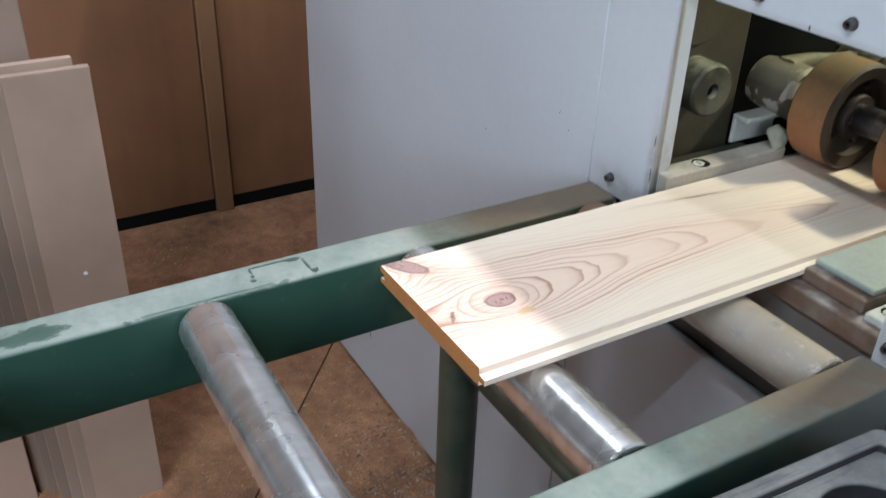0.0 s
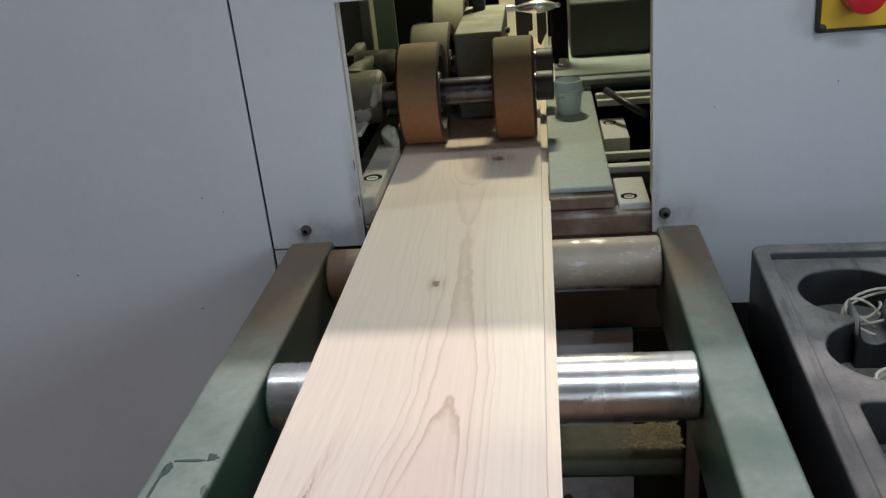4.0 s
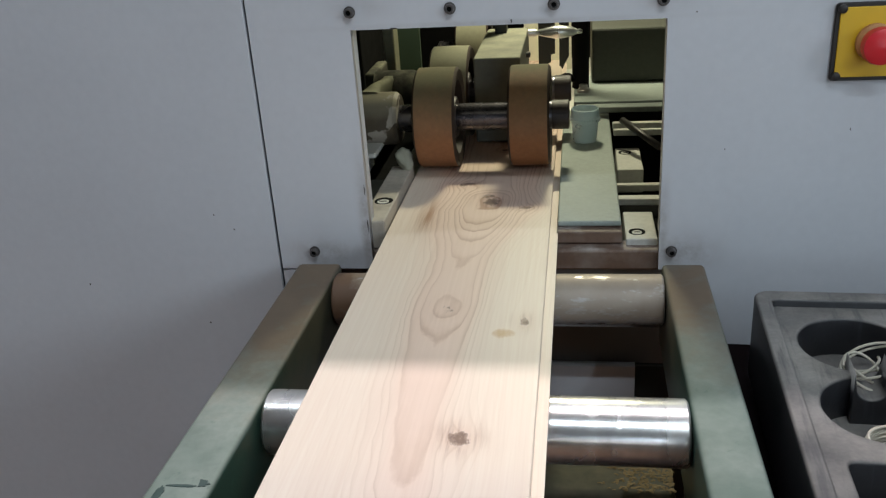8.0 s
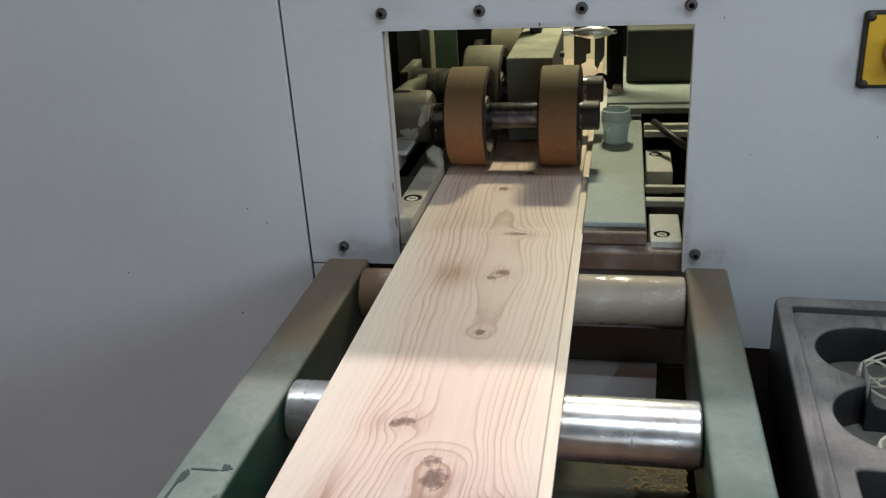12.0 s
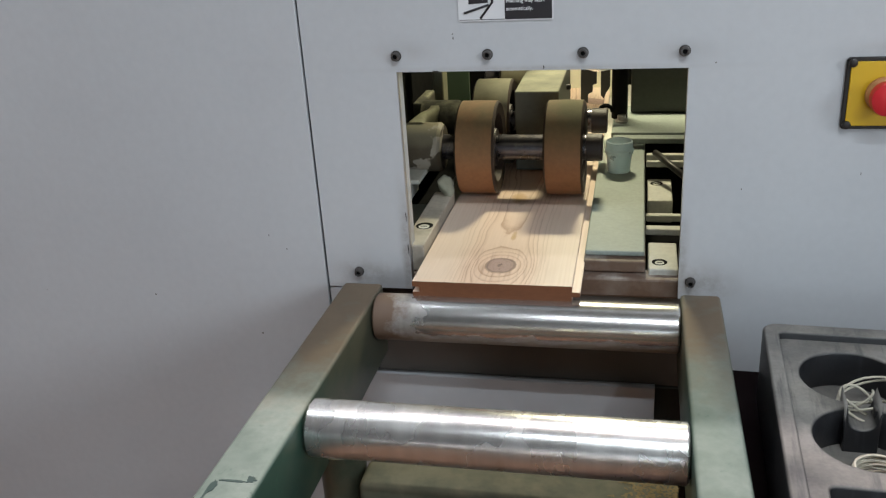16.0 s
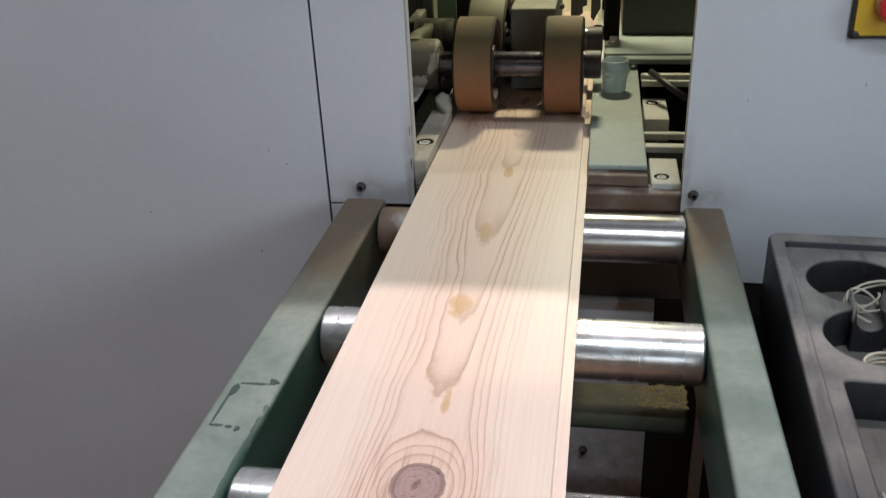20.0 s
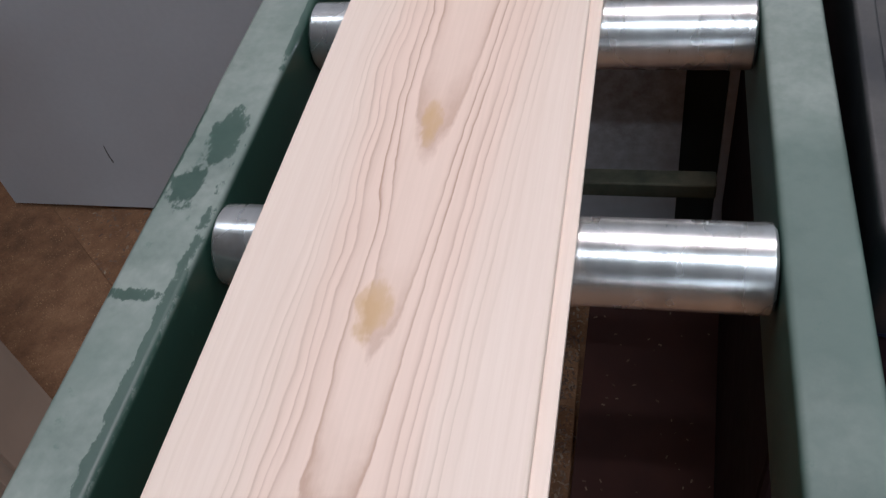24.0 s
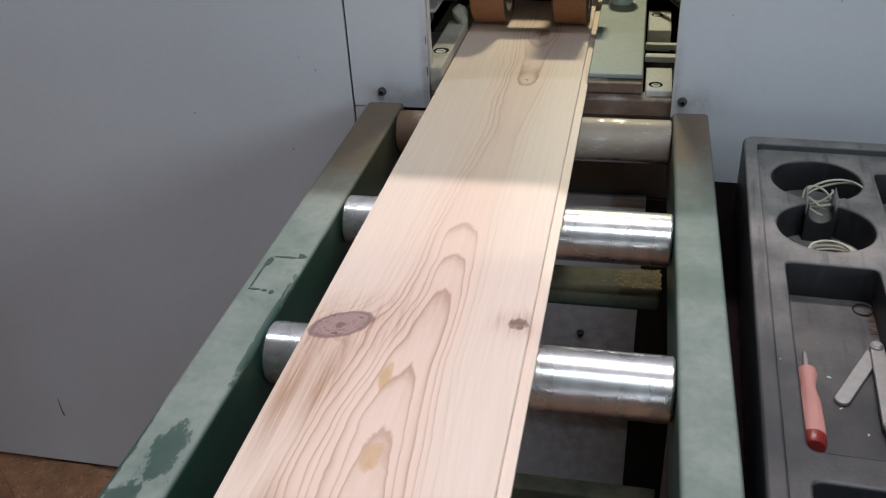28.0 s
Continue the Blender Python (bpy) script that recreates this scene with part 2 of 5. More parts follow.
def board_wood(name, knots, resin, streaks, rings, centre, slopes, limits, bold, lean, flesh, seed):
    """Planed pine, flat sawn. rings: along the board, the growth ring that shows on the centre line; centre: where that line runs;
    slopes: rings a metre to either side of it; limits: along it, the last ring of the pink heartwood; bold: along it, how dark the rings are;
    lean: along it, how much sooner the heartwood ends on the tongue's side; flesh: colours of heartwood and sapwood. Knots: x, along, half widths, turn, darkness."""
    n = Nodes(name, 0.5)
    x, y, z = n.split(n.coord.outputs["Object"])
    along = n.math("DIVIDE", y, LONG, clamp=True)
    wave = n.noise(n.place(scale=(11, 4.5, 1), shift=(seed, 0, 0)), 1.0, 3, 0.5)
    ragged = n.noise(n.place(scale=(70, 45, 1), shift=(0, seed, 0)), 1.0, 4, 0.65)
    grain = n.noise(n.place(scale=(330, 5, 60)), 1.0, 5, 0.62)
    near, small, dark, swell, shove = 99.0, 99.0, 0.0, 0.0, 0.0
    for kx, ky, rx, ry, turn, depth in knots:
        c, s = math.cos(radians(turn)), math.sin(radians(turn))
        dx, dy = n.math("SUBTRACT", x, kx), n.math("SUBTRACT", y, ky)
        a = n.math("DIVIDE", n.math("ADD", n.math("MULTIPLY", dx, c), n.math("MULTIPLY", dy, s)), rx)
        b = n.math("DIVIDE", n.math("SUBTRACT", n.math("MULTIPLY", dy, c), n.math("MULTIPLY", dx, s)), ry)
        q = n.math("ADD", n.math("MULTIPLY", a, a), n.math("MULTIPLY", b, b))
        if rx > 0.003:
            e, g = n.math("DIVIDE", dx, 1.25 * rx + 0.004), n.math("DIVIDE", dy, 2.4 * ry + 0.012)
            pull = n.math("EXPONENT", n.math("MULTIPLY", n.math("ADD", n.math("MULTIPLY", e, e), n.math("MULTIPLY", g, g)), -0.45))
            shove = n.math("ADD", shove, n.math("MULTIPLY", n.math("MULTIPLY", dx, pull), 0.72))
            round_one = 0.018 < rx < 0.03
            ripple = n.math("EXPONENT", n.math("MULTIPLY", q, -0.44 if round_one else -0.33 if rx > 0.018 else -0.22))
            swell = n.math("ADD", swell, n.math("MULTIPLY", ripple, (5.4 if rx > 0.032 else 5.2 if round_one else 3.6 if rx * ry > 0.0002 and rx < 0.018 else min(120 * rx, 2.6)) * (0.6 + 0.4 * depth)))
        if rx * ry > 0.00016:
            near = n.math("MINIMUM", near, n.math("ADD", q, 1.4 * (1 - depth)))
        else:
            small = n.math("MINIMUM", small, n.math("ADD", q, 1.4 * (1 - depth)))
        dark = n.math("MAXIMUM", dark, n.math("MULTIPLY", n.math("EXPONENT", n.math("MULTIPLY", q, -0.22)), depth))
    top = max(v for _, v in rings)
    trunk = n.math("MULTIPLY", n.ramp(along, [(p / LONG, v / top) for p, v in rings]), top)
    line = n.ramp(along, [(p / LONG, v + 0.5) for p, v in centre])
    off = n.math("SUBTRACT", n.math("SUBTRACT", x, shove), n.math("SUBTRACT", line, 0.5))
    off = n.math("ADD", off, n.math("MULTIPLY", n.math("SUBTRACT", wave, 0.5), 0.014))
    tip = 0.008
    flank = n.math("MAXIMUM", n.math("SUBTRACT", n.math("ABSOLUTE", off), n.math("MULTIPLY", wave, 0.022)), 0.0)
    reach = n.math("SUBTRACT", n.math("SQRT", n.math("ADD", n.math("MULTIPLY", flank, flank), tip * tip)), tip)
    reach = n.math("ADD", reach, n.math("MULTIPLY", n.math("ABSOLUTE", off), 0.12))
    steep = n.math("MULTIPLY", n.ramp(n.math("ADD", n.math("MULTIPLY", off, 20.0), 0.5), [(0.3, slopes[0] / 200), (0.7, slopes[1] / 200)]), 200.0)
    f = n.math("ADD", trunk, n.math("MULTIPLY", reach, steep))
    f = n.math("SUBTRACT", f, swell)
    f = n.math("ADD", f, n.math("MULTIPLY", n.math("SUBTRACT", ragged, 0.5), 0.30))
    count = n.math("ADD", f, n.math("MULTIPLY", n.math("SINE", n.math("MULTIPLY", f, 2.3)), 0.16))
    count = n.math("ADD", count, 20.0)
    each = n.tree.nodes.new("ShaderNodeTexWhiteNoise")
    each.noise_dimensions = "1D"
    n.put(each.inputs["W"], n.math("ADD", n.math("FLOOR", count), seed))
    strength = n.math("ADD", n.math("MULTIPLY", each.outputs["Value"], 0.6), 0.68)
    drift = n.tree.nodes.new("ShaderNodeCombineXYZ")
    n.put(drift.inputs[0], n.math("MULTIPLY", count, 0.31))
    n.put(drift.inputs[1], n.math("MULTIPLY", y, 3.5))
    n.put(drift.inputs[2], seed)
    strength = n.math("MULTIPLY", strength, n.ramp(n.noise(drift.outputs[0], 1.0, 3, 0.6), [(0.34, 0.25), (0.60, 1.0)]))
    late = n.ramp(n.math("FRACT", count), [(0.0, 0.55), (0.05, 0.0), (0.48, 0.03), (0.72, 0.22), (0.85, 0.62), (0.93, 1.0), (0.97, 1.0), (1.0, 0.55)])
    limit = n.math("MULTIPLY", n.ramp(along, [(p / LONG, v / 20) for p, v in limits]), 20.0)
    limit = n.math("SUBTRACT", limit, n.math("MULTIPLY", n.math("MAXIMUM", off, 0.0), n.math("MULTIPLY", n.ramp(along, [(p / LONG, v / 100) for p, v in lean]), 100.0)))
    sap = n.ramp(n.math("DIVIDE", n.math("SUBTRACT", n.math("ADD", f, 1.5), limit), 5.0), [(0.0, 0.0), (0.35, 0.6), (1.0, 1.0)])
    late = n.math("MULTIPLY", n.math("MULTIPLY", late, strength), n.math("SUBTRACT", 1.0, n.math("MULTIPLY", sap, 0.87)))
    late = n.math("MULTIPLY", late, n.math("ADD", n.math("MULTIPLY", dark, 0.5), 1.0), clamp=True)
    late = n.math("MULTIPLY", late, n.ramp(along, [(p / LONG, v) for p, v in bold]))
    pale = n.mix(sap, *flesh)
    tint = n.noise(n.place(scale=(9, 1.1, 1), shift=(seed, 5, 0)), 1.0, 4, 0.55)
    pale = n.mix(n.ramp(tint, [(0.40, 0.0), (0.7, 0.30)]), pale, (0.74, 0.555, 0.45))
    pale = n.mix(n.ramp(grain, [(0.3, 0.0), (0.75, 0.36)]), pale, (0.66, 0.485, 0.375))
    c = n.mix(n.math("MULTIPLY", late, 0.92, clamp=True), pale, n.mix(sap, (0.385, 0.20, 0.12), (0.44, 0.31, 0.19)))
    for kx, ky, rx, ry in resin:
        a = n.math("DIVIDE", n.math("SUBTRACT", x, kx), rx)
        b = n.math("DIVIDE", n.math("SUBTRACT", y, ky), ry)
        q = n.math("ADD", n.math("MULTIPLY", a, a), n.math("MULTIPLY", b, b))
        q = n.math("ADD", q, n.math("MULTIPLY", n.math("SUBTRACT", ragged, 0.5), 2.6))
        c = n.mix(n.ramp(q, [(0.0, 0.8), (0.55, 0.55), (1.0, 0.0)]), c, (0.55, 0.335, 0.15))
    threads = n.ramp(n.noise(n.place(scale=(260, 7, 1), shift=(seed, 2, 0)), 1.0, 4, 0.6), [(0.36, 0.3), (0.56, 1.0)])
    for kx, ky, rx, ry in streaks:
        a = n.math("DIVIDE", n.math("SUBTRACT", x, kx), rx)
        b = n.math("DIVIDE", n.math("SUBTRACT", y, ky), ry)
        q = n.math("EXPONENT", n.math("MULTIPLY", n.math("ADD", n.math("MULTIPLY", a, a), n.math("MULTIPLY", b, b)), -1.0))
        c = n.mix(n.math("MULTIPLY", n.math("MULTIPLY", q, threads), 0.85), c, (0.33, 0.155, 0.075))
    c = n.mix(n.math("MULTIPLY", dark, 0.34), c, (0.47, 0.27, 0.20))
    fibre = n.noise(n.place(scale=(230, 16, 1), shift=(seed, 1, 0)), 1.0, 4, 0.6)
    c = n.mix(n.math("MULTIPLY", n.math("MULTIPLY", dark, n.ramp(fibre, [(0.48, 0.0), (0.66, 1.0)])), 0.7, clamp=True), c, (0.27, 0.125, 0.075))
    edge = n.math("SQRT", n.math("MAXIMUM", n.math("ADD", near, n.math("MULTIPLY", n.math("SUBTRACT", ragged, 0.5), 0.65)), 0.0))
    inner = n.math("FRACT", n.math("MULTIPLY", edge, 4.3))
    heart = n.mix(n.ramp(inner, [(0.3, 0.0), (0.85, 0.4)]), (0.365, 0.235, 0.215), (0.235, 0.14, 0.128))
    heart = n.mix(n.ramp(ragged, [(0.50, 0.0), (0.75, 0.6)]), heart, (0.11, 0.06, 0.052))
    heart = n.mix(n.ramp(edge, [(0.0, 0.7), (0.10, 0.0), (0.74, 0.0), (0.93, 0.75)]), heart, (0.10, 0.052, 0.045))
    crack = n.math("MULTIPLY", n.ramp(n.noise(n.place(scale=(1.0, 3.0, 1)), 120, 3, 0.7), [(0.62, 0.0), (0.66, 1.0)]), 0.8)
    heart = n.mix(crack, heart, (0.03, 0.018, 0.016))
    c = n.mix(n.ramp(edge, [(0.86, 0.95), (1.05, 0.5), (1.5, 0.0)]), c, heart)
    torn = n.noise(n.place(scale=(190, 120, 1), shift=(seed, 3, 0)), 1.0, 4, 0.7)
    rim = n.math("SQRT", n.math("MAXIMUM", n.math("ADD", small, n.math("MULTIPLY", n.math("SUBTRACT", torn, 0.5), 3.2)), 0.0))
    c = n.mix(n.ramp(rim, [(0.55, 0.95), (1.0, 0.55), (1.7, 0.0)]), c, n.mix(torn, (0.07, 0.035, 0.027), (0.34, 0.21, 0.16)))
    n.base(c)
    n.rough(n.math("ADD", n.math("MULTIPLY", grain, 0.2), 0.38))
    n.bump(n.math("ADD", grain, n.math("MULTIPLY", late, 0.6)), 0.10, 0.0006)
    return n.mat


def chips(name="chip_covered_floor", shade=1.0):
    """A trodden floor covered with wood chips and dust: dark bare patches, pale heaps, single flakes."""
    n = Nodes(name, 0.9)
    p = n.place()
    a = n.noise(p, 4.0, 6, 0.65)
    mid = n.noise(p, 24.0, 6, 0.7)
    b = n.voronoi(n.place(scale=(1, 1.7, 1)), 130)
    fine = n.noise(p, 260, 4, 0.6)
    heap = n.math("ADD", n.math("MULTIPLY", a, 0.62), n.math("MULTIPLY", mid, 0.38))
    c = n.ramp(heap, [(0.34, (0.072, 0.040, 0.024)), (0.50, (0.165, 0.090, 0.052)), (0.66, (0.27, 0.158, 0.095))])
    bits = n.math("MULTIPLY", n.ramp(b, [(0.12, 1.0), (0.38, 0.0)]), n.ramp(n.noise(p, 30, 5, 0.7), [(0.46, 0.0), (0.62, 1.0)]))
    c = n.mix(n.math("MULTIPLY", bits, 0.55), c, (0.44, 0.30, 0.185))
    c = n.mix(n.ramp(fine, [(0.32, 0.26), (0.55, 0.0)]), c, (0.062, 0.034, 0.022))
    c = n.mix(1.0, c, (1.06 * shade, 0.92 * shade, 0.78 * shade), "MULTIPLY")
    n.base(c)
    n.bump(n.math("ADD", n.math("ADD", b, fine), n.math("MULTIPLY", mid, 2.0)), 0.4, 0.003)
    return n.mat


def plywood(name, a, b):
    n = Nodes(name, 0.7)
    g = n.noise(n.place(scale=(9, 9, 0.8)), 1.0, 6, 0.6)
    w = n.noise(n.place(), 2.5, 4)
    c = n.mix(g, a, b)
    n.base(n.mix(n.ramp(w, [(0.35, 0.35), (0.65, 0.0)]), c, tuple(v * 0.45 for v in a)))
    n.bump(g, 0.15, 0.002)
    return n.mat


def end_grain(name, low, high):
    n = Nodes(name, 0.8)
    g = n.noise(n.place(scale=(90, 4, 300)), 1.0, 5, 0.6)
    wide = n.noise(n.place(scale=(14, 4, 40)), 1.0, 3, 0.5)
    n.base(n.mix(n.math("ADD", n.math("MULTIPLY", g, 0.6), n.math("MULTIPLY", wide, 0.4)), low, high))
    n.bump(g, 0.3, 0.001)
    return n.mat


def tray_plastic(name, low, high):
    """Black plastic under mottled grey dust, with pale crumbs and rubbed streaks."""
    n = Nodes(name, 0.5)
    p = n.place()
    g = n.noise(p, 16, 6, 0.65)
    wide = n.noise(p, 5, 4, 0.6)
    fine = n.noise(p, 300, 3)
    lie = n.math("MULTIPLY", n.ramp(n.up(), [(0.45, 0.03), (0.97, 1.0)]), n.ramp(g, [(0.28, 0.30), (0.62, 0.95)]))
    far = n.math("ADD", n.split(n.coord.outputs["Object"])[1], n.math("MULTIPLY", n.math("SUBTRACT", wide, 0.5), 0.3))
    lie = n.math("MULTIPLY", lie, n.ramp(n.math("ADD", far, 0.6), [(0.15, 0.20), (0.46, 1.0)]))
    dust = n.mix(n.ramp(wide, [(0.35, 0.0), (0.65, 1.0)]), low, high)
    dust = n.mix(n.math("MULTIPLY", fine, 0.5), dust, tuple(v * 0.6 for v in low))
    c = n.mix(lie, (0.010, 0.0105, 0.013), dust)
    streak = n.noise(n.place(scale=(90, 9, 9)), 1.0, 5, 0.6)
    c = n.mix(n.ramp(streak, [(0.56, 0.0), (0.68, 0.5)]), c, (0.035, 0.035, 0.042))
    crumbs = n.math("MULTIPLY", n.ramp(n.voronoi(p, 60), [(0.05, 1.0), (0.10, 0.0)]), n.ramp(n.noise(p, 22, 3), [(0.54, 0.0), (0.60, 0.8)]))
    c = n.mix(n.math("MULTIPLY", crumbs, n.ramp(n.up(), [(0.9, 0.0), (0.98, 1.0)])), c, (0.36, 0.30, 0.23))
    n.base(c)
    n.rough(n.math("ADD", n.math("MULTIPLY", lie, 0.4), 0.38))
    n.bump(n.math("ADD", fine, g), 0.25, 0.0008)
    return n.mat


def dulled_steel():
    """The first roller: bright on one half, caked with tan dust on the other, rusty at one end."""
    n = Nodes("dust_caked_roller_steel", 0.25, 0.9)
    p = n.place()
    x, y, z = n.split(n.coord.outputs["Object"])
    g = n.noise(p, 30, 6, 0.65)
    facing = n.math("ADD", n.math("MULTIPLY", y, -20.0), n.math("MULTIPLY", z, 27.0))
    cake = n.ramp(n.math("ADD", facing, n.math("MULTIPLY", n.math("SUBTRACT", g, 0.5), 0.9)), [(0.0, 0.0), (0.35, 0.88)])
    rub = n.ramp(n.noise(n.place(scale=(20, 60, 60), shift=(1, 0, 0)), 1.0, 5, 0.7), [(0.56, 1.0), (0.64, 0.25)])
    cake = n.math("MULTIPLY", cake, rub)
    band = n.noise(n.place(scale=(55, 0.6, 0.6)), 1.0, 4, 0.5)
    c = n.mix(band, (0.52, 0.50, 0.48), (0.80, 0.79, 0.78))
    c = n.mix(cake, c, n.mix(g, (0.22, 0.155, 0.10), (0.40, 0.325, 0.245)))
    end = n.ramp(n.math("ADD", n.math("MULTIPLY", x, -5.0), n.math("MULTIPLY", n.math("SUBTRACT", g, 0.5), 0.5)), [(0.62, 0.0), (0.82, 0.92)])
    c = n.mix(end, c, (0.14, 0.07, 0.035))
    lie = n.math("MAXIMUM", cake, end)
    n.base(c)
    n.put(n.shader.inputs["Metallic"], n.math("SUBTRACT", 0.92, n.math("MULTIPLY", lie, 0.85)))
    n.rough(n.math("ADD", n.math("MULTIPLY", lie, 0.35), 0.24))
    return n.mat


def peeled_paint():
    """Brown-olive casting with pale flakes where the paint came off."""
    n = Nodes("flaking_bearing_paint", 0.7)
    p = n.place()
    g = n.noise(p, 30, 6, 0.65)
    c = n.mix(g, (0.045, 0.032, 0.022), (0.14, 0.115, 0.078))
    c = n.mix(n.math("MULTIPLY", n.ramp(n.up(), [(0.2, 0.0), (0.8, 1.0)]), 0.8), c, n.mix(g, (0.28, 0.25, 0.17), (0.42, 0.39, 0.28)))
    c = n.mix(n.ramp(n.noise(n.place(shift=(2, 0, 1)), 26, 3, 0.5), [(0.585, 0.0), (0.61, 0.85)]), c, (0.44, 0.40, 0.34))
    n.base(c)
    n.bump(g, 0.3, 0.001)
    return n.mat


PANEL = panel_paint()
RAIL = rail_paint()
BAR = dusty("dusty_green_cross_bar", (0.018, 0.044, 0.032), (0.29, 0.265, 0.185), 1.35)
STEEL = steel("polished_roller_steel", (0.81, 0.805, 0.79))
STEEL_RUST = dulled_steel()
SHAFT = steel("turned_shaft_steel", (0.16, 0.15, 0.165))
FLOOR = chips(shade=1.75)
PLY = plywood("brown_plywood", (0.15, 0.062, 0.027), (0.27, 0.125, 0.053))
FIBRE = plain("pale_brown_fibreboard", (0.33, 0.235, 0.175), 0.75, vary=0.08, scale=60)
shade = FIBRE.node_tree.nodes.new("ShaderNodeObjectInfo")
tone = FIBRE.node_tree.nodes.new("ShaderNodeHueSaturation")
level = FIBRE.node_tree.nodes.new("ShaderNodeMapRange")
level.inputs["To Min"].default_value, level.inputs["To Max"].default_value = 0.72, 1.12
ink = FIBRE.node_tree.nodes["Principled BSDF"].inputs["Base Color"]
FIBRE.node_tree.links.new(shade.outputs["Random"], level.inputs["Value"])
FIBRE.node_tree.links.new(level.outputs["Result"], tone.inputs["Value"])
FIBRE.node_tree.links.new(ink.links[0].from_socket, tone.inputs["Color"])
FIBRE.node_tree.links.new(tone.outputs["Color"], ink)
WALL = plain("grey_wall_plaster", (0.20, 0.19, 0.18), 0.9, vary=0.1, scale=6)
# black hose and castors, and the shade of gaps and holes
BLACK = plain("black_parts_gap_shade", (0.005, 0.005, 0.005), 0.9)
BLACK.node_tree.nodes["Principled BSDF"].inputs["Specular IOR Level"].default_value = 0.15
DARK = dusty("dark_machine_iron", (0.016, 0.018, 0.016), (0.08, 0.076, 0.05), 0.4)
CAST = dusty("dusty_olive_casting", (0.022, 0.021, 0.015), (0.38, 0.365, 0.25), 1.0, scale=26.0, mottle=0.38)
CHEEK = dusty("brown_dusty_casting", (0.055, 0.045, 0.028), (0.20, 0.17, 0.10), 0.6, scale=14.0, mottle=0.38)
BED = dusty("worn_machine_bed", (0.56, 0.56, 0.52), (0.72, 0.70, 0.62), 0.7, 0.45)
# panel below the outlet, darkened to grey-brown for its shade
RECESS_SHADE = plain("shaded_grey_brown_sheet", (0.17, 0.15, 0.135), 0.7, vary=0.25, scale=25)
BEDRUST = dusty("brown_stained_bed", (0.14, 0.082, 0.055), (0.46, 0.41, 0.37), 1.0, mottle=0.42)
FENCE = dusty("dusty_fence_steel", (0.33, 0.29, 0.24), (0.60, 0.54, 0.45), 0.75, 0.45, mottle=0.38)
PALECAST = dusty("pale_dusty_casting", (0.13, 0.13, 0.085), (0.52, 0.505, 0.34), 1.0)
PLATE = dusty("green_grey_side_plate", (0.27, 0.31, 0.285), (0.42, 0.47, 0.425), 0.8, 0.4)
# treads: olive lamp light painted on upward faces, fixed there as wheels turn
RUBBER = dusty("tan_lit_top_tread", (0.35, 0.145, 0.056), (0.17, 0.155, 0.085), 1.15, scale=9.0)
RUBBER_REAR = dusty("dusty_lit_rear_tread", (0.10, 0.08, 0.045), (0.38, 0.37, 0.25), 0.95, scale=9.0)
TYRE_SIDE = plain("dark_tyre_side", (0.05, 0.03, 0.02), 0.6, vary=0.2)
PEELED = peeled_paint()
HUB = plain("dark_brown_hub", (0.045, 0.03, 0.026), 0.55)
BOLT = plain("blackened_bolt_steel", (0.04, 0.035, 0.033), 0.45, 0.5)
BOLT_GREY = plain("worn_bolt_steel", (0.11, 0.10, 0.095), 0.4, 0.6)
TRAY = tray_plastic("dusty_black_plastic", (0.26, 0.247, 0.24), (0.41, 0.372, 0.325))
# recess floors take a darker copy of the tray plastic
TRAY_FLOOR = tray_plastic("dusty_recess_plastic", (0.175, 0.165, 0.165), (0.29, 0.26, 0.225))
NAVY = plain("navy_cart_side", (0.018, 0.021, 0.042), 0.6, vary=0.2)
NAVY.node_tree.nodes["Principled BSDF"].inputs["Specular IOR Level"].default_value = 0.25
RED = plain("dull_red_handle", (0.56, 0.26, 0.22), 0.6, vary=0.15)
STOPRED = plain("red_button_plastic", (0.62, 0.022, 0.03), 0.35, vary=0.06)
COLLAR = plain("dusty_orange_collar", (0.50, 0.24, 0.09), 0.6, vary=0.1)
YELLOW = plain("yellow_plate_paint", (0.72, 0.44, 0.015), 0.45, vary=0.06)
TOOL = dusty("worn_tool_steel", (0.45, 0.43, 0.41), (0.36, 0.33, 0.28), 0.5, 0.35, 0.8)
WIRE = plain("pale_cord", (0.62, 0.57, 0.46), 0.6)
DUST = plain("yellow_sawdust", (0.46, 0.34, 0.17), 0.95, vary=0.2, scale=300, bump=0.6)
ENDS = end_grain("orange_sawn_end", (0.26, 0.085, 0.02), (0.50, 0.22, 0.065))
ENDS_DARK = end_grain("brown_sawn_end", (0.095, 0.029, 0.011), (0.25, 0.092, 0.036))

# ---- mesh helpers ----


def part(name, bm, material, parent=None, label=""):
    data = bpy.data.meshes.new(name)
    bm.to_mesh(data)
    bm.free()
    for m in material if isinstance(material, (list, tuple)) else [material]:
        data.materials.append(m)
    ob = new(name, data)
    ob.parent = parent
    return tagged(ob, label)


def thing(name, label, category, at=(0, 0, 0), group="", kind=""):
    return tagged(put(new(name), *at), label, category, group, kind)


def put(ob, x, y, z, rx=0, ry=0, rz=0):
    ob.matrix_basis = pose(x, y, z, rx, ry, rz)
    return ob


def box(x0, x1, y0, y1, z0, z1, bevel=0.0, segments=2, bm=None):
    """A box between the given planes, with rounded edges."""
    own = bmesh.new()
    bmesh.ops.create_cube(own, size=1)
    for v in own.verts:
        v.co = Vector(((x0 + x1) / 2 + v.co.x * (x1 - x0), (y0 + y1) / 2 + v.co.y * (y1 - y0), (z0 + z1) / 2 + v.co.z * (z1 - z0)))
    if bevel:
        bmesh.ops.bevel(own, geom=list(own.edges), offset=bevel, segments=segments, profile=0.5, affect="EDGES")
        for f in own.faces:
            f.smooth = segments > 2
    return merged(bm, own)


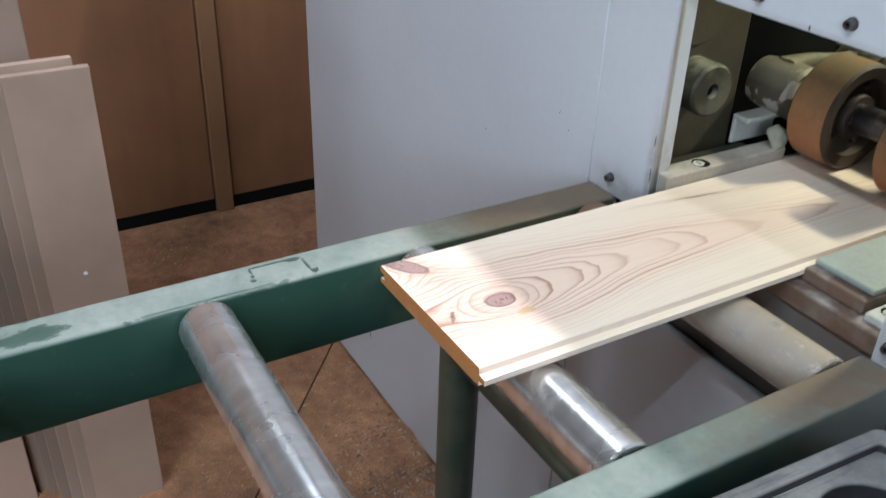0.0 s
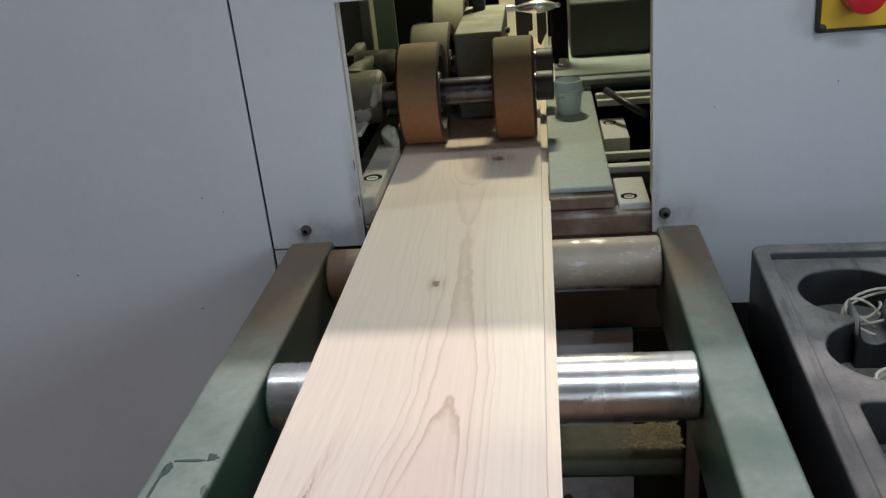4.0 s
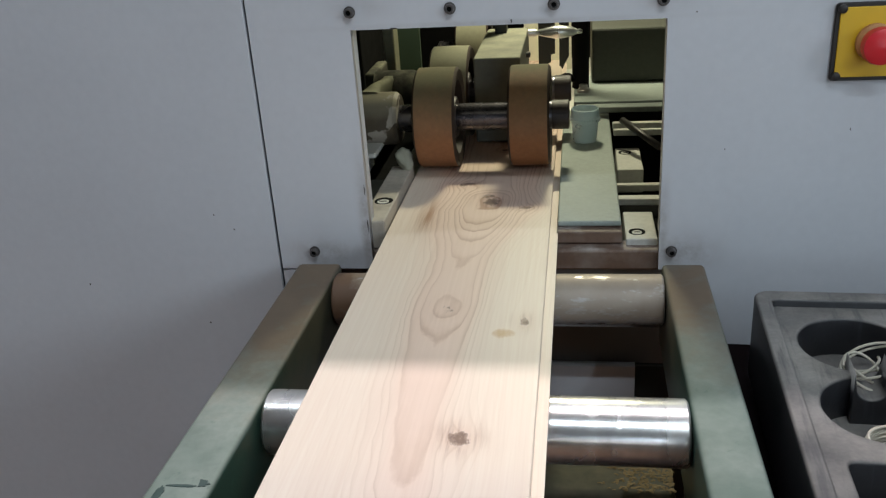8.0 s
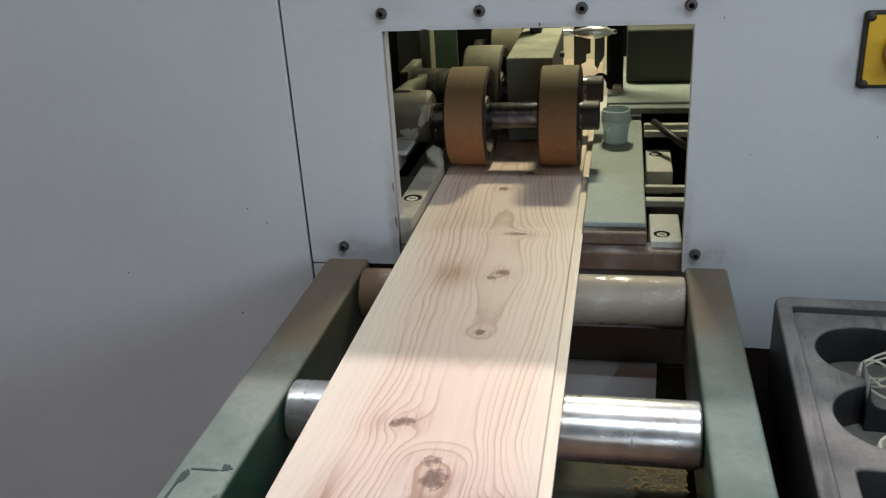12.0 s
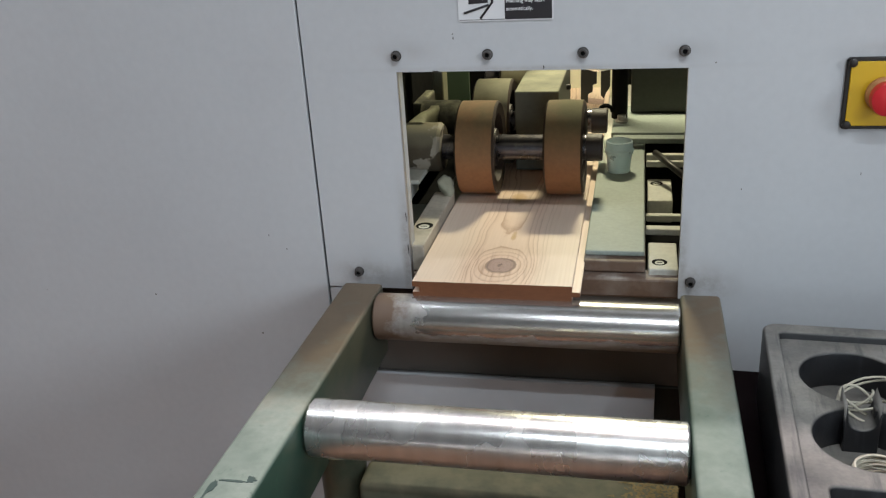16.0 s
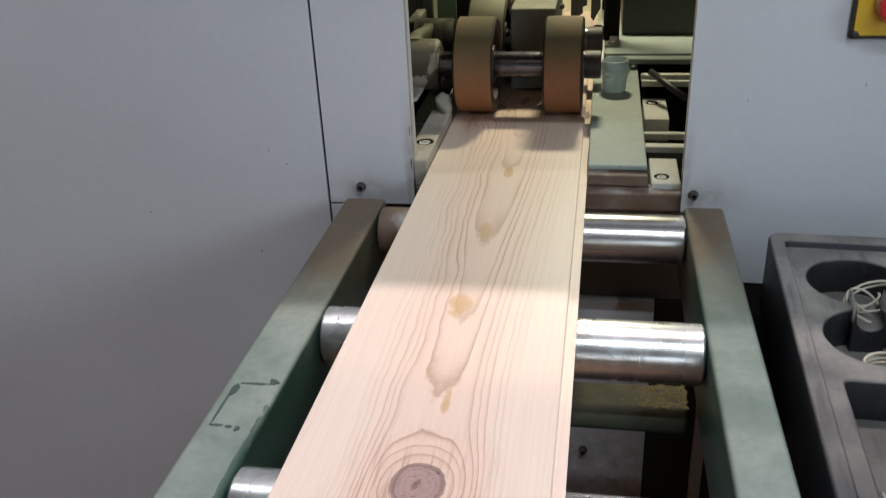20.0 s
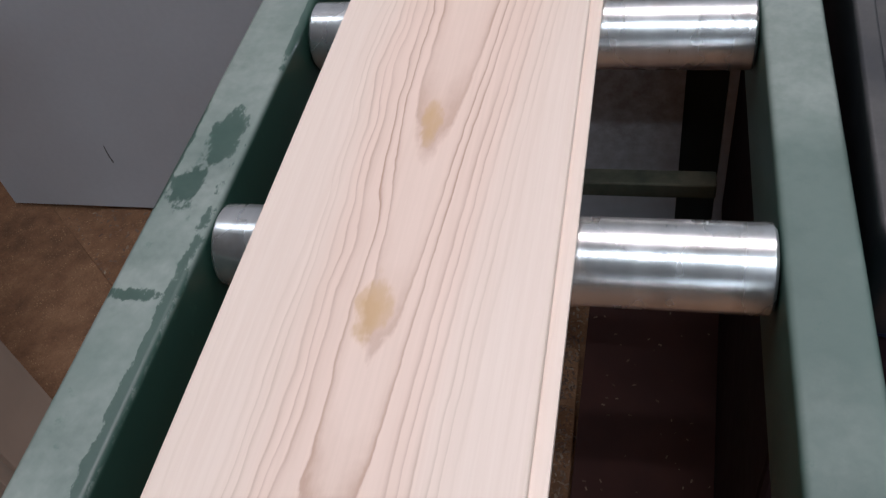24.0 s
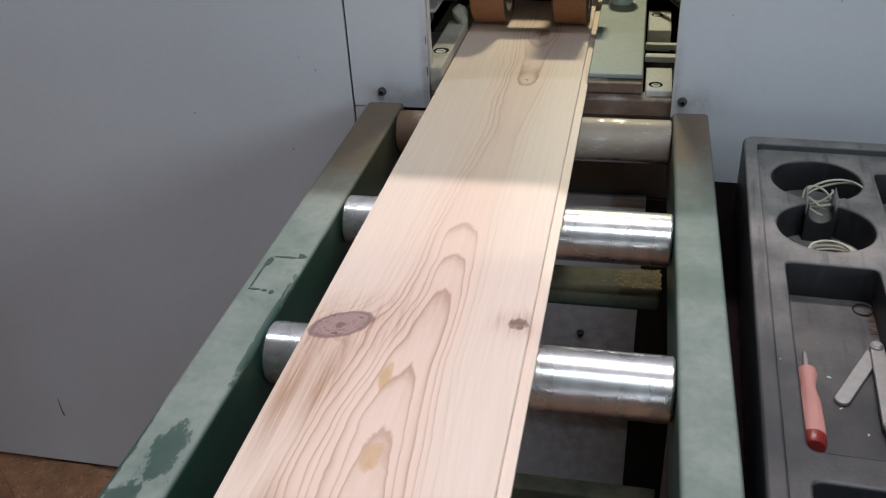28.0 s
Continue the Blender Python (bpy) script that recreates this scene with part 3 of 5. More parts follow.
def merged(bm, own):
    if bm is None:
        return own
    data = bpy.data.meshes.new("joined")
    own.to_mesh(data)
    own.free()
    bm.from_mesh(data)
    bpy.data.meshes.remove(data)
    return bm


def turned(profile, axis="z", segments=40, bm=None, at=(0, 0, 0)):
    """A solid of revolution. Profile: radius and height pairs along the axis."""
    own = bmesh.new()
    loops = []
    for r, h in profile:
        loop = []
        for k in range(segments):
            a = 2 * math.pi * k / segments
            c, s = r * math.cos(a), r * math.sin(a)
            co = {"z": (c, s, h), "x": (h, c, s), "y": (s, h, c)}[axis]
            loop.append(own.verts.new(Vector(co) + Vector(at)))
        loops.append(loop)
    for a, b in zip(loops, loops[1:]):
        for k in range(segments):
            f = own.faces.new((a[k], a[(k + 1) % segments], b[(k + 1) % segments], b[k]))
            f.smooth = True
    for loop in (loops[0], loops[-1]):
        own.faces.new(loop)
    bmesh.ops.recalc_face_normals(own, faces=own.faces)
    for e in own.edges:
        if len(e.link_faces) == 2 and e.calc_face_angle(0) > 0.6:
            e.smooth = False
    return merged(bm, own)


def rod(points, radius, segments=10, bm=None, closed=False):
    """A round bar along a line of points."""
    own = bmesh.new()
    pts = [Vector(p) for p in points]
    loops = []
    for k, p in enumerate(pts):
        if closed:
            way = pts[(k + 1) % len(pts)] - pts[k - 1]
        else:
            way = pts[min(k + 1, len(pts) - 1)] - pts[max(k - 1, 0)]
        m = way.to_track_quat("Z", "Y").to_matrix()
        loops.append([own.verts.new(p + m @ Vector((radius * math.cos(2 * math.pi * j / segments), radius * math.sin(2 * math.pi * j / segments), 0))) for j in range(segments)])
    pairs = list(zip(loops, loops[1:])) + ([(loops[-1], loops[0])] if closed else [])
    for a, b in pairs:
        for j in range(segments):
            own.faces.new((a[j], a[(j + 1) % segments], b[(j + 1) % segments], b[j])).smooth = True
    if not closed:
        own.faces.new(loops[0])
        own.faces.new(loops[-1])
    bmesh.ops.recalc_face_normals(own, faces=own.faces)
    return merged(bm, own)


def plate(outline, holes, z0, z1, bevel=0.0):
    """A plate with holes cut through it, as a bmesh. Outline and holes are closed lines of x, y."""
    curve = bpy.data.curves.new("plate", "CURVE")
    curve.dimensions, curve.fill_mode = "2D", "BOTH"
    curve.extrude, curve.bevel_depth, curve.bevel_resolution = (z1 - z0) / 2 - bevel, bevel, 1
    for line in (outline, *holes):
        s = curve.splines.new("POLY")
        s.points.add(len(line) - 1)
        for q, (x, y) in zip(s.points, line):
            q.co = (x, y, 0, 1)
        s.use_cyclic_u = True
    ob = bpy.data.objects.new("plate", curve)
    scene.collection.objects.link(ob)
    data = bpy.data.meshes.new_from_object(ob.evaluated_get(bpy.context.evaluated_depsgraph_get()))
    bm = bmesh.new()
    bm.from_mesh(data)
    bmesh.ops.remove_doubles(bm, verts=bm.verts, dist=1e-5)
    bmesh.ops.translate(bm, verts=bm.verts, vec=(0, 0, (z0 + z1) / 2))
    bpy.data.objects.remove(ob)
    bpy.data.curves.remove(curve)
    bpy.data.meshes.remove(data)
    return bm


def ring(cx, cy, r, count=40, squash=1.0):
    return [(cx + r * math.cos(2 * math.pi * k / count), cy + squash * r * math.sin(2 * math.pi * k / count)) for k in range(count)]


def rounded(x0, x1, y0, y1, r, steps=5):
    out = []
    for cx, cy, a0 in ((x1 - r, y1 - r, 0), (x0 + r, y1 - r, 90), (x0 + r, y0 + r, 180), (x1 - r, y0 + r, 270)):
        for k in range(steps + 1):
            a = radians(a0 + 90 * k / steps)
            out.append((cx + r * math.cos(a), cy + r * math.sin(a)))
    return out


def tilt_up(bm):
    """Turns a plate that lies flat so that it stands facing the front: its y becomes z."""
    for v in bm.verts:
        v.co = Vector((v.co.x, -v.co.z, v.co.y))
    bmesh.ops.recalc_face_normals(bm, faces=bm.faces)
    return bm


def words(name, text, size, x, y, z, width, material, parent):
    """Built-in lettering on the front of an upright panel."""
    curve = bpy.data.curves.new(name, "FONT")
    curve.body, curve.size, curve.extrude, curve.offset = text, size, 0.0002, 0.00009
    ob = bpy.data.objects.new(name, curve)
    scene.collection.objects.link(ob)
    data = bpy.data.meshes.new_from_object(ob.evaluated_get(bpy.context.evaluated_depsgraph_get()))
    bpy.data.objects.remove(ob)
    bpy.data.curves.remove(curve)
    bm = bmesh.new()
    bm.from_mesh(data)
    bpy.data.meshes.remove(data)
    reach = max(v.co.x for v in bm.verts)
    bmesh.ops.scale(bm, verts=bm.verts, vec=(width / reach, 1, 1))
    tilt_up(bm)
    bmesh.ops.translate(bm, verts=bm.verts, vec=(x, y, z))
    return part(name, bm, material, parent)


# ---- the setting ----
RAIL_TOP, ROLLER_R, ROLLER_Z, BOARD_Z = 0.891, 0.0295, 0.8655, 0.895
X0, X1 = -0.177, 0.162

ground = tagged(part("floor", box(-6, 6, -8, 7, -0.12, 0.0), FLOOR), "brown workshop floor strewn with wood chips", kind="structure")
tagged(part("ceiling", box(-6.2, 6.2, -8.2, 7.2, 5.0, 5.2), WALL), "grey workshop ceiling high overhead", kind="structure")
for name, b in (("wall_north", (-6.2, 6.2, 7.0, 7.2)), ("wall_west", (-6.2, -6.0, -8.0, 7.0))):
    tagged(part(name, box(*b, 0, 5.0), WALL), "plain grey workshop wall", kind="structure")
# unseen gate opening, cut to fit the south fill
south = tilt_up(plate([(-6.2, 0.0), (6.2, 0.0), (6.2, 5.0), (-6.2, 5.0)], [[(0.65, 0.02), (3.15, 0.02), (3.15, 2.9), (0.65, 2.9)]], 0.0, 0.2))
bmesh.ops.translate(south, verts=south.verts, vec=(0, -8.0, 0))
tagged(part("wall_south", south, WALL), "grey workshop wall with a gate opening added for the fill light", kind="structure")
# the window is made up to let the east fill in
east = plate([(-8.0, 0.0), (7.0, 0.0), (7.0, 5.0), (-8.0, 5.0)], [[(-5.85, 2.3), (-3.35, 2.3), (-3.35, 4.6), (-5.85, 4.6)]], 6.0, 6.2)
for v in east.verts:
    v.co = Vector((v.co.z, v.co.x, v.co.y))
bmesh.ops.recalc_face_normals(east, faces=east.faces)
tagged(part("wall_east", east, WALL), "grey workshop wall with a high window opening added for the fill light", kind="structure")

# ---- the planing machine's housing ----


def housing():
    top = 2.0
    m = thing("planing_machine", "grey-white sheet metal housing of a planing machine with a square outlet", "machine")
    t = 0.012
    # door sheet, outlet sheet and lower sheet, side by side with narrow gaps
    part("door_sheet", tilt_up(plate([(-1.306, 0.02), (-0.2962, 0.02), (-0.2962, top), (-1.306, top)], [], -t, 0.0, 0.0)), PANEL, m, "wide plain grey-white door sheet")
    part("outlet_sheet", tilt_up(plate([(-0.2920, 0.8735), (X0, 0.8735), (X0, 1.1605), (X1, 1.1605), (X1, 0.8735), (0.207, 0.8735), (0.207, 0.02), (0.95, 0.02), (0.95, top), (-0.2920, top)], [], -t, 0.0, 0.0)), PANEL, m, "grey-white front sheet with a square outlet")
    part("lower_sheet", tilt_up(plate([(-0.2920, 0.02), (0.139, 0.02), (0.139, 0.741), (-0.245, 0.741), (-0.245, 0.8705), (-0.2920, 0.8705)], [], -t, 0.0, 0.0)), PANEL, m, "grey-white lower front sheet")
    part("seam_backing", box(-0.32, -0.27, 0.035, 0.04, 0.02, top), BLACK, m)
    part("side_sheet", box(-1.306, -1.294, 0.014, 5.4, 0.02, top, 0.001), PANEL, m)
    part("side_sheet", box(0.938, 0.95, 0.014, 5.4, 0.02, top, 0.001), PANEL, m)
    part("roof_sheet", box(-1.306, 0.95, 0.0, 5.4, top + 0.001, top + 0.013, 0.001), PANEL, m)
    part("rear_sheet", box(-1.306, 0.95, 5.402, 5.414, 0.02, top, 0.001), PANEL, m)
    part("plinth", box(-1.28, 0.92, 0.03, 5.38, 0.0, 0.019), BLACK, m)
    part("toe_recess_shade", box(-0.24, 0.225, 0.02, 0.03, 0.735, 0.872), RECESS_SHADE, m, "recessed strip below the outlet, its shade put into a grey-brown colour")
    # dark sheet added where the gap lies in shade
    part("gap_shade_sheet", box(0.120, 0.225, 0.016, 0.03, 0.02, 0.733), DARK, m, "dark sheet standing for the shaded gap beside the lower sheet")
    # the sheet's edges are folded inwards round the outlet
    part("outlet_fold", box(X0 - 0.0025, X0 - 0.0003, 0.0122, 0.030, 0.894, 1.1600), PANEL, m, "grimy folded edge of the outlet")
    part("outlet_fold", box(X1 + 0.0003, X1 + 0.0025, 0.0122, 0.026, 0.914, 1.1600), PANEL, m, "grimy folded edge of the outlet")
    part("outlet_fold", box(X0, X1, 0.0122, 0.026, 1.1607, 1.1625), PANEL, m, "grimy folded edge of the outlet")
    return m


def cap_bolt(parent, x, z, r=0.0050):
    """A socket head cap screw with its washer."""
    b = part("bolt", turned([(r * 1.3, 0.0), (r * 1.3, -0.001), (r, -0.0012), (r, -0.007), (r * 0.88, -0.0085), (r * 0.62, -0.0085), (r * 0.58, -0.005), (0.0004, -0.005)], "y", 20), BOLT_GREY, parent, "dark socket head bolt")
    # black disc paints the shade in the bolt's socket
    part("socket", turned([(r * 0.57, -0.0056), (r * 0.5, -0.0058), (0.0004, -0.0058)], "y", 6), BLACK, b)
    put(b, x, -0.0005, z)


machine = housing()
for x in (-0.175, -0.065, 0.045, 0.157):
    cap_bolt(machine, x, 1.18)
for x, z in ((-0.248, 0.897), (0.176, 0.897)):
    cap_bolt(machine, x, z)
cap_bolt(machine, 0.052, 0.487, 0.005)

# chips in the paint and scratches on the front sheets
for k, (x, z, w, h) in enumerate(((-0.370, 0.945, 0.0012, 0.0012), (-0.347, 0.926, 0.0012, 0.0010), (-0.555, 0.850, 0.0013, 0.0012), (-0.400, 0.796, 0.0013, 0.0012), (0.191, 1.166, 0.0012, 0.0008), (0.355, 1.038, 0.0007, 0.0016), (0.228, 1.018, 0.0010, 0.0010),
                                  (0.000, 1.164, 0.0012, 0.0022), (-0.128, 1.161, 0.005, 0.0008), (-0.105, 1.199, 0.0007, 0.0020), (-0.1055, 1.204, 0.0007, 0.0010), (-0.998, 0.180, 0.0020, 0.020), (-0.996, 0.160, 0.0022, 0.006), (-0.1785, 0.975, 0.0010, 0.006), (-0.1786, 0.93, 0.0010, 0.008))):
    line = [(x + 0.75 * w * (1 + 0.4 * math.sin(5 * j + k)) * math.cos(j * 0.5236), z + h * (1 + 0.4 * math.cos(3 * j + k)) * math.sin(j * 0.5236)) for j in range(12)]
    part("paint_chip", tilt_up(plate(line, [], 0.0, 0.0004)), BOLT_GREY, machine)

# ---- emergency stop ----
stop = thing("emergency_stop", "yellow emergency stop plate with a red mushroom button", "switch", (0.3655, -0.001, 1.1305))
part("frame", tilt_up(plate(rounded(-0.0385, 0.0385, -0.0385, 0.0385, 0.003), [], 0.0, 0.004, 0.001)), BOLT, stop, "dark grimy edge frame")
part("face", tilt_up(plate(rounded(-0.0345, 0.0345, -0.0345, 0.0345, 0.006), [], 0.004, 0.0065, 0.0008)), YELLOW, stop, "bright yellow face plate")
part("collar", turned([(0.019, -0.0062), (0.019, -0.012), (0.0155, -0.014), (0.0155, -0.021)], "y", 32), COLLAR, stop, "dusty orange-brown collar")
part("button", turned([(0.012, -0.018), (0.0180, -0.022), (0.0190, -0.028), (0.0175, -0.034), (0.011, -0.0370), (0.0005, -0.0380)], "y", 36), STOPRED, stop, "red mushroom push button")
for x in (-0.034, 0.034):
    for z in (-0.034, 0.034):
        put(part("screw", turned([(0.0045, 0), (0.0045, -0.003), (0.002, -0.0042), (0.0003, -0.0042)], "y", 12), BOLT, stop), x, -0.0055, z)

# ---- warning label ----
WHITE = plain("white_label_film", (0.72, 0.72, 0.74), 0.35, vary=0.04)
INK = plain("black_label_ink", (0.02, 0.018, 0.022), 0.4)
label = thing("warning_label", "white and black warning label with a crush pictogram", "label", (-0.0425, -0.001, 1.259))
part("film", tilt_up(plate(rounded(-0.0545, 0.0545, -0.041, 0.041, 0.002), [], 0.0, 0.0006)), WHITE, label)
part("text_field", tilt_up(plate(rounded(-0.0005, 0.053, -0.0395, 0.0395, 0.001), [], 0.0007, 0.001)), INK, label, "black field with white lettering")
for row, size, z, width in (("Stay clear of this", 0.0074, -0.0026, 0.0508), ("area during operation.", 0.0060, -0.0129, 0.0508), ("Maching may start", 0.0060, -0.0208, 0.0440), ("automatically.", 0.0060, -0.0296, 0.0305)):
    words("lettering", row, size, 0.0010, -0.0014, z, width, WHITE, label)
part("pictogram_block", tilt_up(plate([(-0.042, -0.0217), (-0.0196, -0.0205), (-0.0196, -0.0095), (-0.042, -0.0086)], [], 0.0008, 0.0011)), INK, label)
part("pictogram_arrow", tilt_up(plate([(-0.0295, -0.0160), (-0.0255, -0.0160), (-0.0255, -0.0180), (-0.0220, -0.0147), (-0.0255, -0.0115), (-0.0255, -0.0135), (-0.0295, -0.0135)], [], 0.0012, 0.0014)), WHITE, label)
part("pictogram_head", tilt_up(plate([(-0.0172, 0.0025)] + [(-0.0172 - 0.0040 * math.sin(radians(15 * k)), -0.0010 + 0.0036 * math.cos(radians(15 * k))) for k in range(13)], [], 0.0008, 0.0011)), INK, label)
for line in ([(-0.0146, 0.037), (-0.0146, -0.0202), (-0.0288, -0.0377)], [(-0.0185, -0.0228), (-0.0475, -0.0316)], [(-0.0178, -0.0072), (-0.0365, 0.0013)]):
    part("pictogram_bar", rod([(x, -0.001, z) for x, z in line], 0.0015, 6), INK, label)
part("film_border", tilt_up(plate([(-0.053, -0.0395), (-0.0005, -0.0395), (-0.0005, -0.0389), (-0.053, -0.0389)], [], 0.0007, 0.001)), INK, label)

# ---- roller conveyor ----
FAR = -4.95
table = thing("roller_conveyor", "green painted steel roller conveyor frame, dusty and chipped", "conveyor", (0, 0, 0))


def rail(x0, x1):
    return part("rail", box(x0, x1, FAR, -0.022, 0.791, RAIL_TOP, 0.005, 3), RAIL, table, "green square tube rail with dust on top")


rail(-0.263, -0.210)
rail(0.1635, 0.2105)
for y in (-0.252, -1.75, -3.25, -4.75):
    for x in (-0.203, 0.186) if y < -1 else (-0.203,):
        part("leg", turned([(0.036, 0.0), (0.036, 0.008), (0.026, 0.010), (0.026, 0.372), (0.029, 0.374), (0.029, 0.384), (0.026, 0.386), (0.026, 0.80)], "z", 24, at=(x, y, 0)), RAIL, table, "round green post")
    part("crossbar", box(-0.176, 0.159, y - 0.037, y + 0.011, 0.748, 0.7795, 0.007, 3), BAR, table, "dusty green cross bar")
    part("crossbar", box(-0.19, 0.18, y - 0.015, y + 0.015, 0.372, 0.40, 0.003), BAR, table, "dusty green cross bar")


def roller(y, material):
    r = thing("conveyor_roller", "bare polished steel conveyor roller between the rails", "roller", (-0.0225, y, ROLLER_Z), "conveyor rollers")
    h = 0.1845
    part("tube", turned([(0.012, -h), (ROLLER_R - 0.002, -h), (ROLLER_R, -h + 0.002), (ROLLER_R, h - 0.002), (ROLLER_R - 0.002, h), (0.012, h)], "x", 56), material, r)
    for side in (-1, 1):
        part("axle", turned([(0.009, side * (h - 0.004)), (0.009, side * (h + 0.010))], "x", 16), BOLT, r, "dark axle end")
    return r


ROLLER_Y = [-0.065 - 0.2475 * k for k in range(20)]
rollers = [roller(y, STEEL_RUST if k == 0 else STEEL) for k, y in enumerate(ROLLER_Y)]



def blotch(x, y, rx, ry, seed, material, z=RAIL_TOP):
    """A ragged dark scratch on a rail's top."""
    rng = random.Random(seed)
    line = []
    for k in range(36):
        a = 2 * math.pi * k / 36
        r = 1 + 0.5 * noise.noise(Vector((3 * math.cos(a), 3 * math.sin(a), seed * 3.7))) + rng.uniform(-0.16, 0.16)
        line.append((x + rx * r * math.cos(a), y + ry * r * math.sin(a)))
    return part("scratch", plate(line, [], z, z + 0.0006), material, table, "dark scratch in the paint")


INKED = plain("dark_paint_scratch", (0.045, 0.075, 0.066), 0.5)
for x, y, rx, ry, seed in ((-0.234, -0.438, 0.012, 0.0015, 21), (-0.219, -0.434, 0.004, 0.004, 22), (-0.250, -0.447, 0.003, 0.008, 23), (-0.2525, -0.470, 0.0012, 0.022, 24), (-0.247, -0.498, 0.006, 0.0014, 25), (-0.228, -0.501, 0.0022, 0.003, 26), (-0.236, -0.499, 0.0025, 0.0018, 27)):
    blotch(x, y, rx, ry, seed, INKED)
# ---- the planed boards ----


def planed_board(knots, resin, streaks, rings, centre, slopes, limits, bold, lean, flesh, seed, ends, words_of_it):
    """A floor board with a groove on one edge and a tongue on the other; it starts at its front end."""
    b = thing("pine_board", words_of_it, "board", (0, 0, BOARD_Z), "planed boards")
    w = board_wood("planed_pine", knots, resin, streaks, rings, centre, slopes, limits, bold, lean, flesh, seed)
    g, tongue = 0.009, 0.0095
    outline = [(LEFT, 0.0), (LEFT, 0.0055), (LEFT + g, 0.0060), (LEFT + g, 0.0125), (LEFT, 0.0130), (LEFT, THICK - 0.0008), (LEFT + 0.0008, THICK), (RIGHT - 0.0008, THICK), (RIGHT, THICK - 0.0008), (RIGHT, 0.0125), (RIGHT + tongue, 0.0122), (RIGHT + tongue, 0.0062), (RIGHT, 0.006), (RIGHT, 0.0)]
    bm = bmesh.new()
    a = [bm.verts.new((x, 0, z)) for x, z in outline]
    c = [bm.verts.new((x, LONG, z)) for x, z in outline]
    bm.faces.new(a).material_index = 1
    bm.faces.new(c).material_index = 1
    for k in range(len(outline)):
        j = (k + 1) % len(outline)
        bm.faces.new((a[k], a[j], c[j], c[k]))
    bmesh.ops.recalc_face_normals(bm, faces=bm.faces)
    part("plank", bm, [w, ends], b)
    return b


KNOTS_1 = [(-0.047, 0.077, 0.0125, 0.017, 0, 1.0), (-0.146, 0.022, 0.012, 0.030, -50, 0.9), (-0.042, 0.019, 0.003, 0.012, 62, 0.75), (-0.128, 0.425, 0.0016, 0.040, -8, 0.8), (-0.068, 0.760, 0.004, 0.007, 0, 0.9), (-0.021, 1.134, 0.009, 0.010, 20, 0.9),
           (0.019, 1.324, 0.005, 0.009, 0, 0.7), (-0.058, 1.348, 0.010, 0.014, 0, 0.25), (-0.047, 1.670, 0.012, 0.010, 0, 0.55), (-0.040, 1.648, 0.010, 0.012, 0, 1.0), (0.005, 1.627, 0.009, 0.005, 10, 0.9),
           (-0.081, 1.717, 0.013, 0.008, 15, 0.8), (-0.040, 1.870, 0.006, 0.006, 0, 0.9), (-0.046, 1.990, 0.006, 0.006, 0, 0.7), (-0.035, 2.004, 0.008, 0.008, 0, 0.8), (-0.031, 2.113, 0.014, 0.005, 0, 0.8),
           (-0.067, 2.269, 0.007, 0.007, 0, 0.9), (-0.037, 2.333, 0.008, 0.007, 0, 0.9), (-0.007, 2.52, 0.012, 0.02, 0, 0.8)]
KNOTS_2 = [(-0.0575, 0.056, 0.0205, 0.0235, 0, 1.0), (-0.113, 0.909, 0.033, 0.021, 40, 1.0), (0.019, 0.915, 0.033, 0.021, -45, 1.0), (-0.130, 1.198, 0.031, 0.018, 30, 1.0),
           (0.026, 1.221, 0.009, 0.008, 0, 1.0), (-0.039, 1.785, 0.006, 0.010, 0, 0.3), (-0.037, 1.985, 0.010, 0.014, 0, 0.8)]
RINGS_1 = [(0.0, 0.6), (0.13, 0.8), (0.18, 2), (0.207, 3), (0.248, 4), (0.312, 5), (0.363, 6), (0.432, 7), (0.553, 8), (0.70, 8.6), (0.90, 8.8), (1.0, 8.4), (1.036, 8), (1.076, 7), (1.20, 6.4), (1.248, 6), (1.40, 5.3),
           (1.471, 5), (1.517, 4), (1.545, 3), (1.575, 2), (1.62, 1), (1.70, 3.4), (1.79, 3), (1.87, 2.2), (1.951, 1.7), (2.03, 1.5), (2.175, 2.0), (2.42, 4), (2.525, 5), (2.61, 5.7)]
CENTRE_1 = [(0.0, -0.050), (0.25, -0.055), (0.43, -0.045), (0.60, -0.035), (0.80, -0.045), (1.04, -0.050), (1.33, -0.062), (1.50, -0.055), (1.65, -0.045), (1.87, -0.037), (2.0, -0.035), (2.2, -0.055), (2.45, -0.076), (2.6, -0.08)]
RINGS_2 = [(0.0, 8.6), (0.06, 9.2), (0.12, 9.1), (0.15, 8.9), (0.282, 8), (0.449, 7), (0.628, 6), (0.79, 5), (0.865, 4.5), (0.895, 5.1), (0.92, 6.05), (0.945, 5.75), (0.97, 4.85), (1.003, 4.5), (1.069, 5), (1.163, 6), (1.255, 7), (1.325, 8), (1.403, 9), (1.60, 9.7), (1.768, 9), (1.92, 8), (2.1, 7.6), (2.6, 9)]
CENTRE_2 = [(0.0, -0.062), (0.15, -0.060), (0.45, -0.060), (0.63, -0.055), (0.80, -0.056), (1.0, -0.056), (1.16, -0.066), (1.32, -0.052), (1.77, -0.038), (2.6, -0.045)]
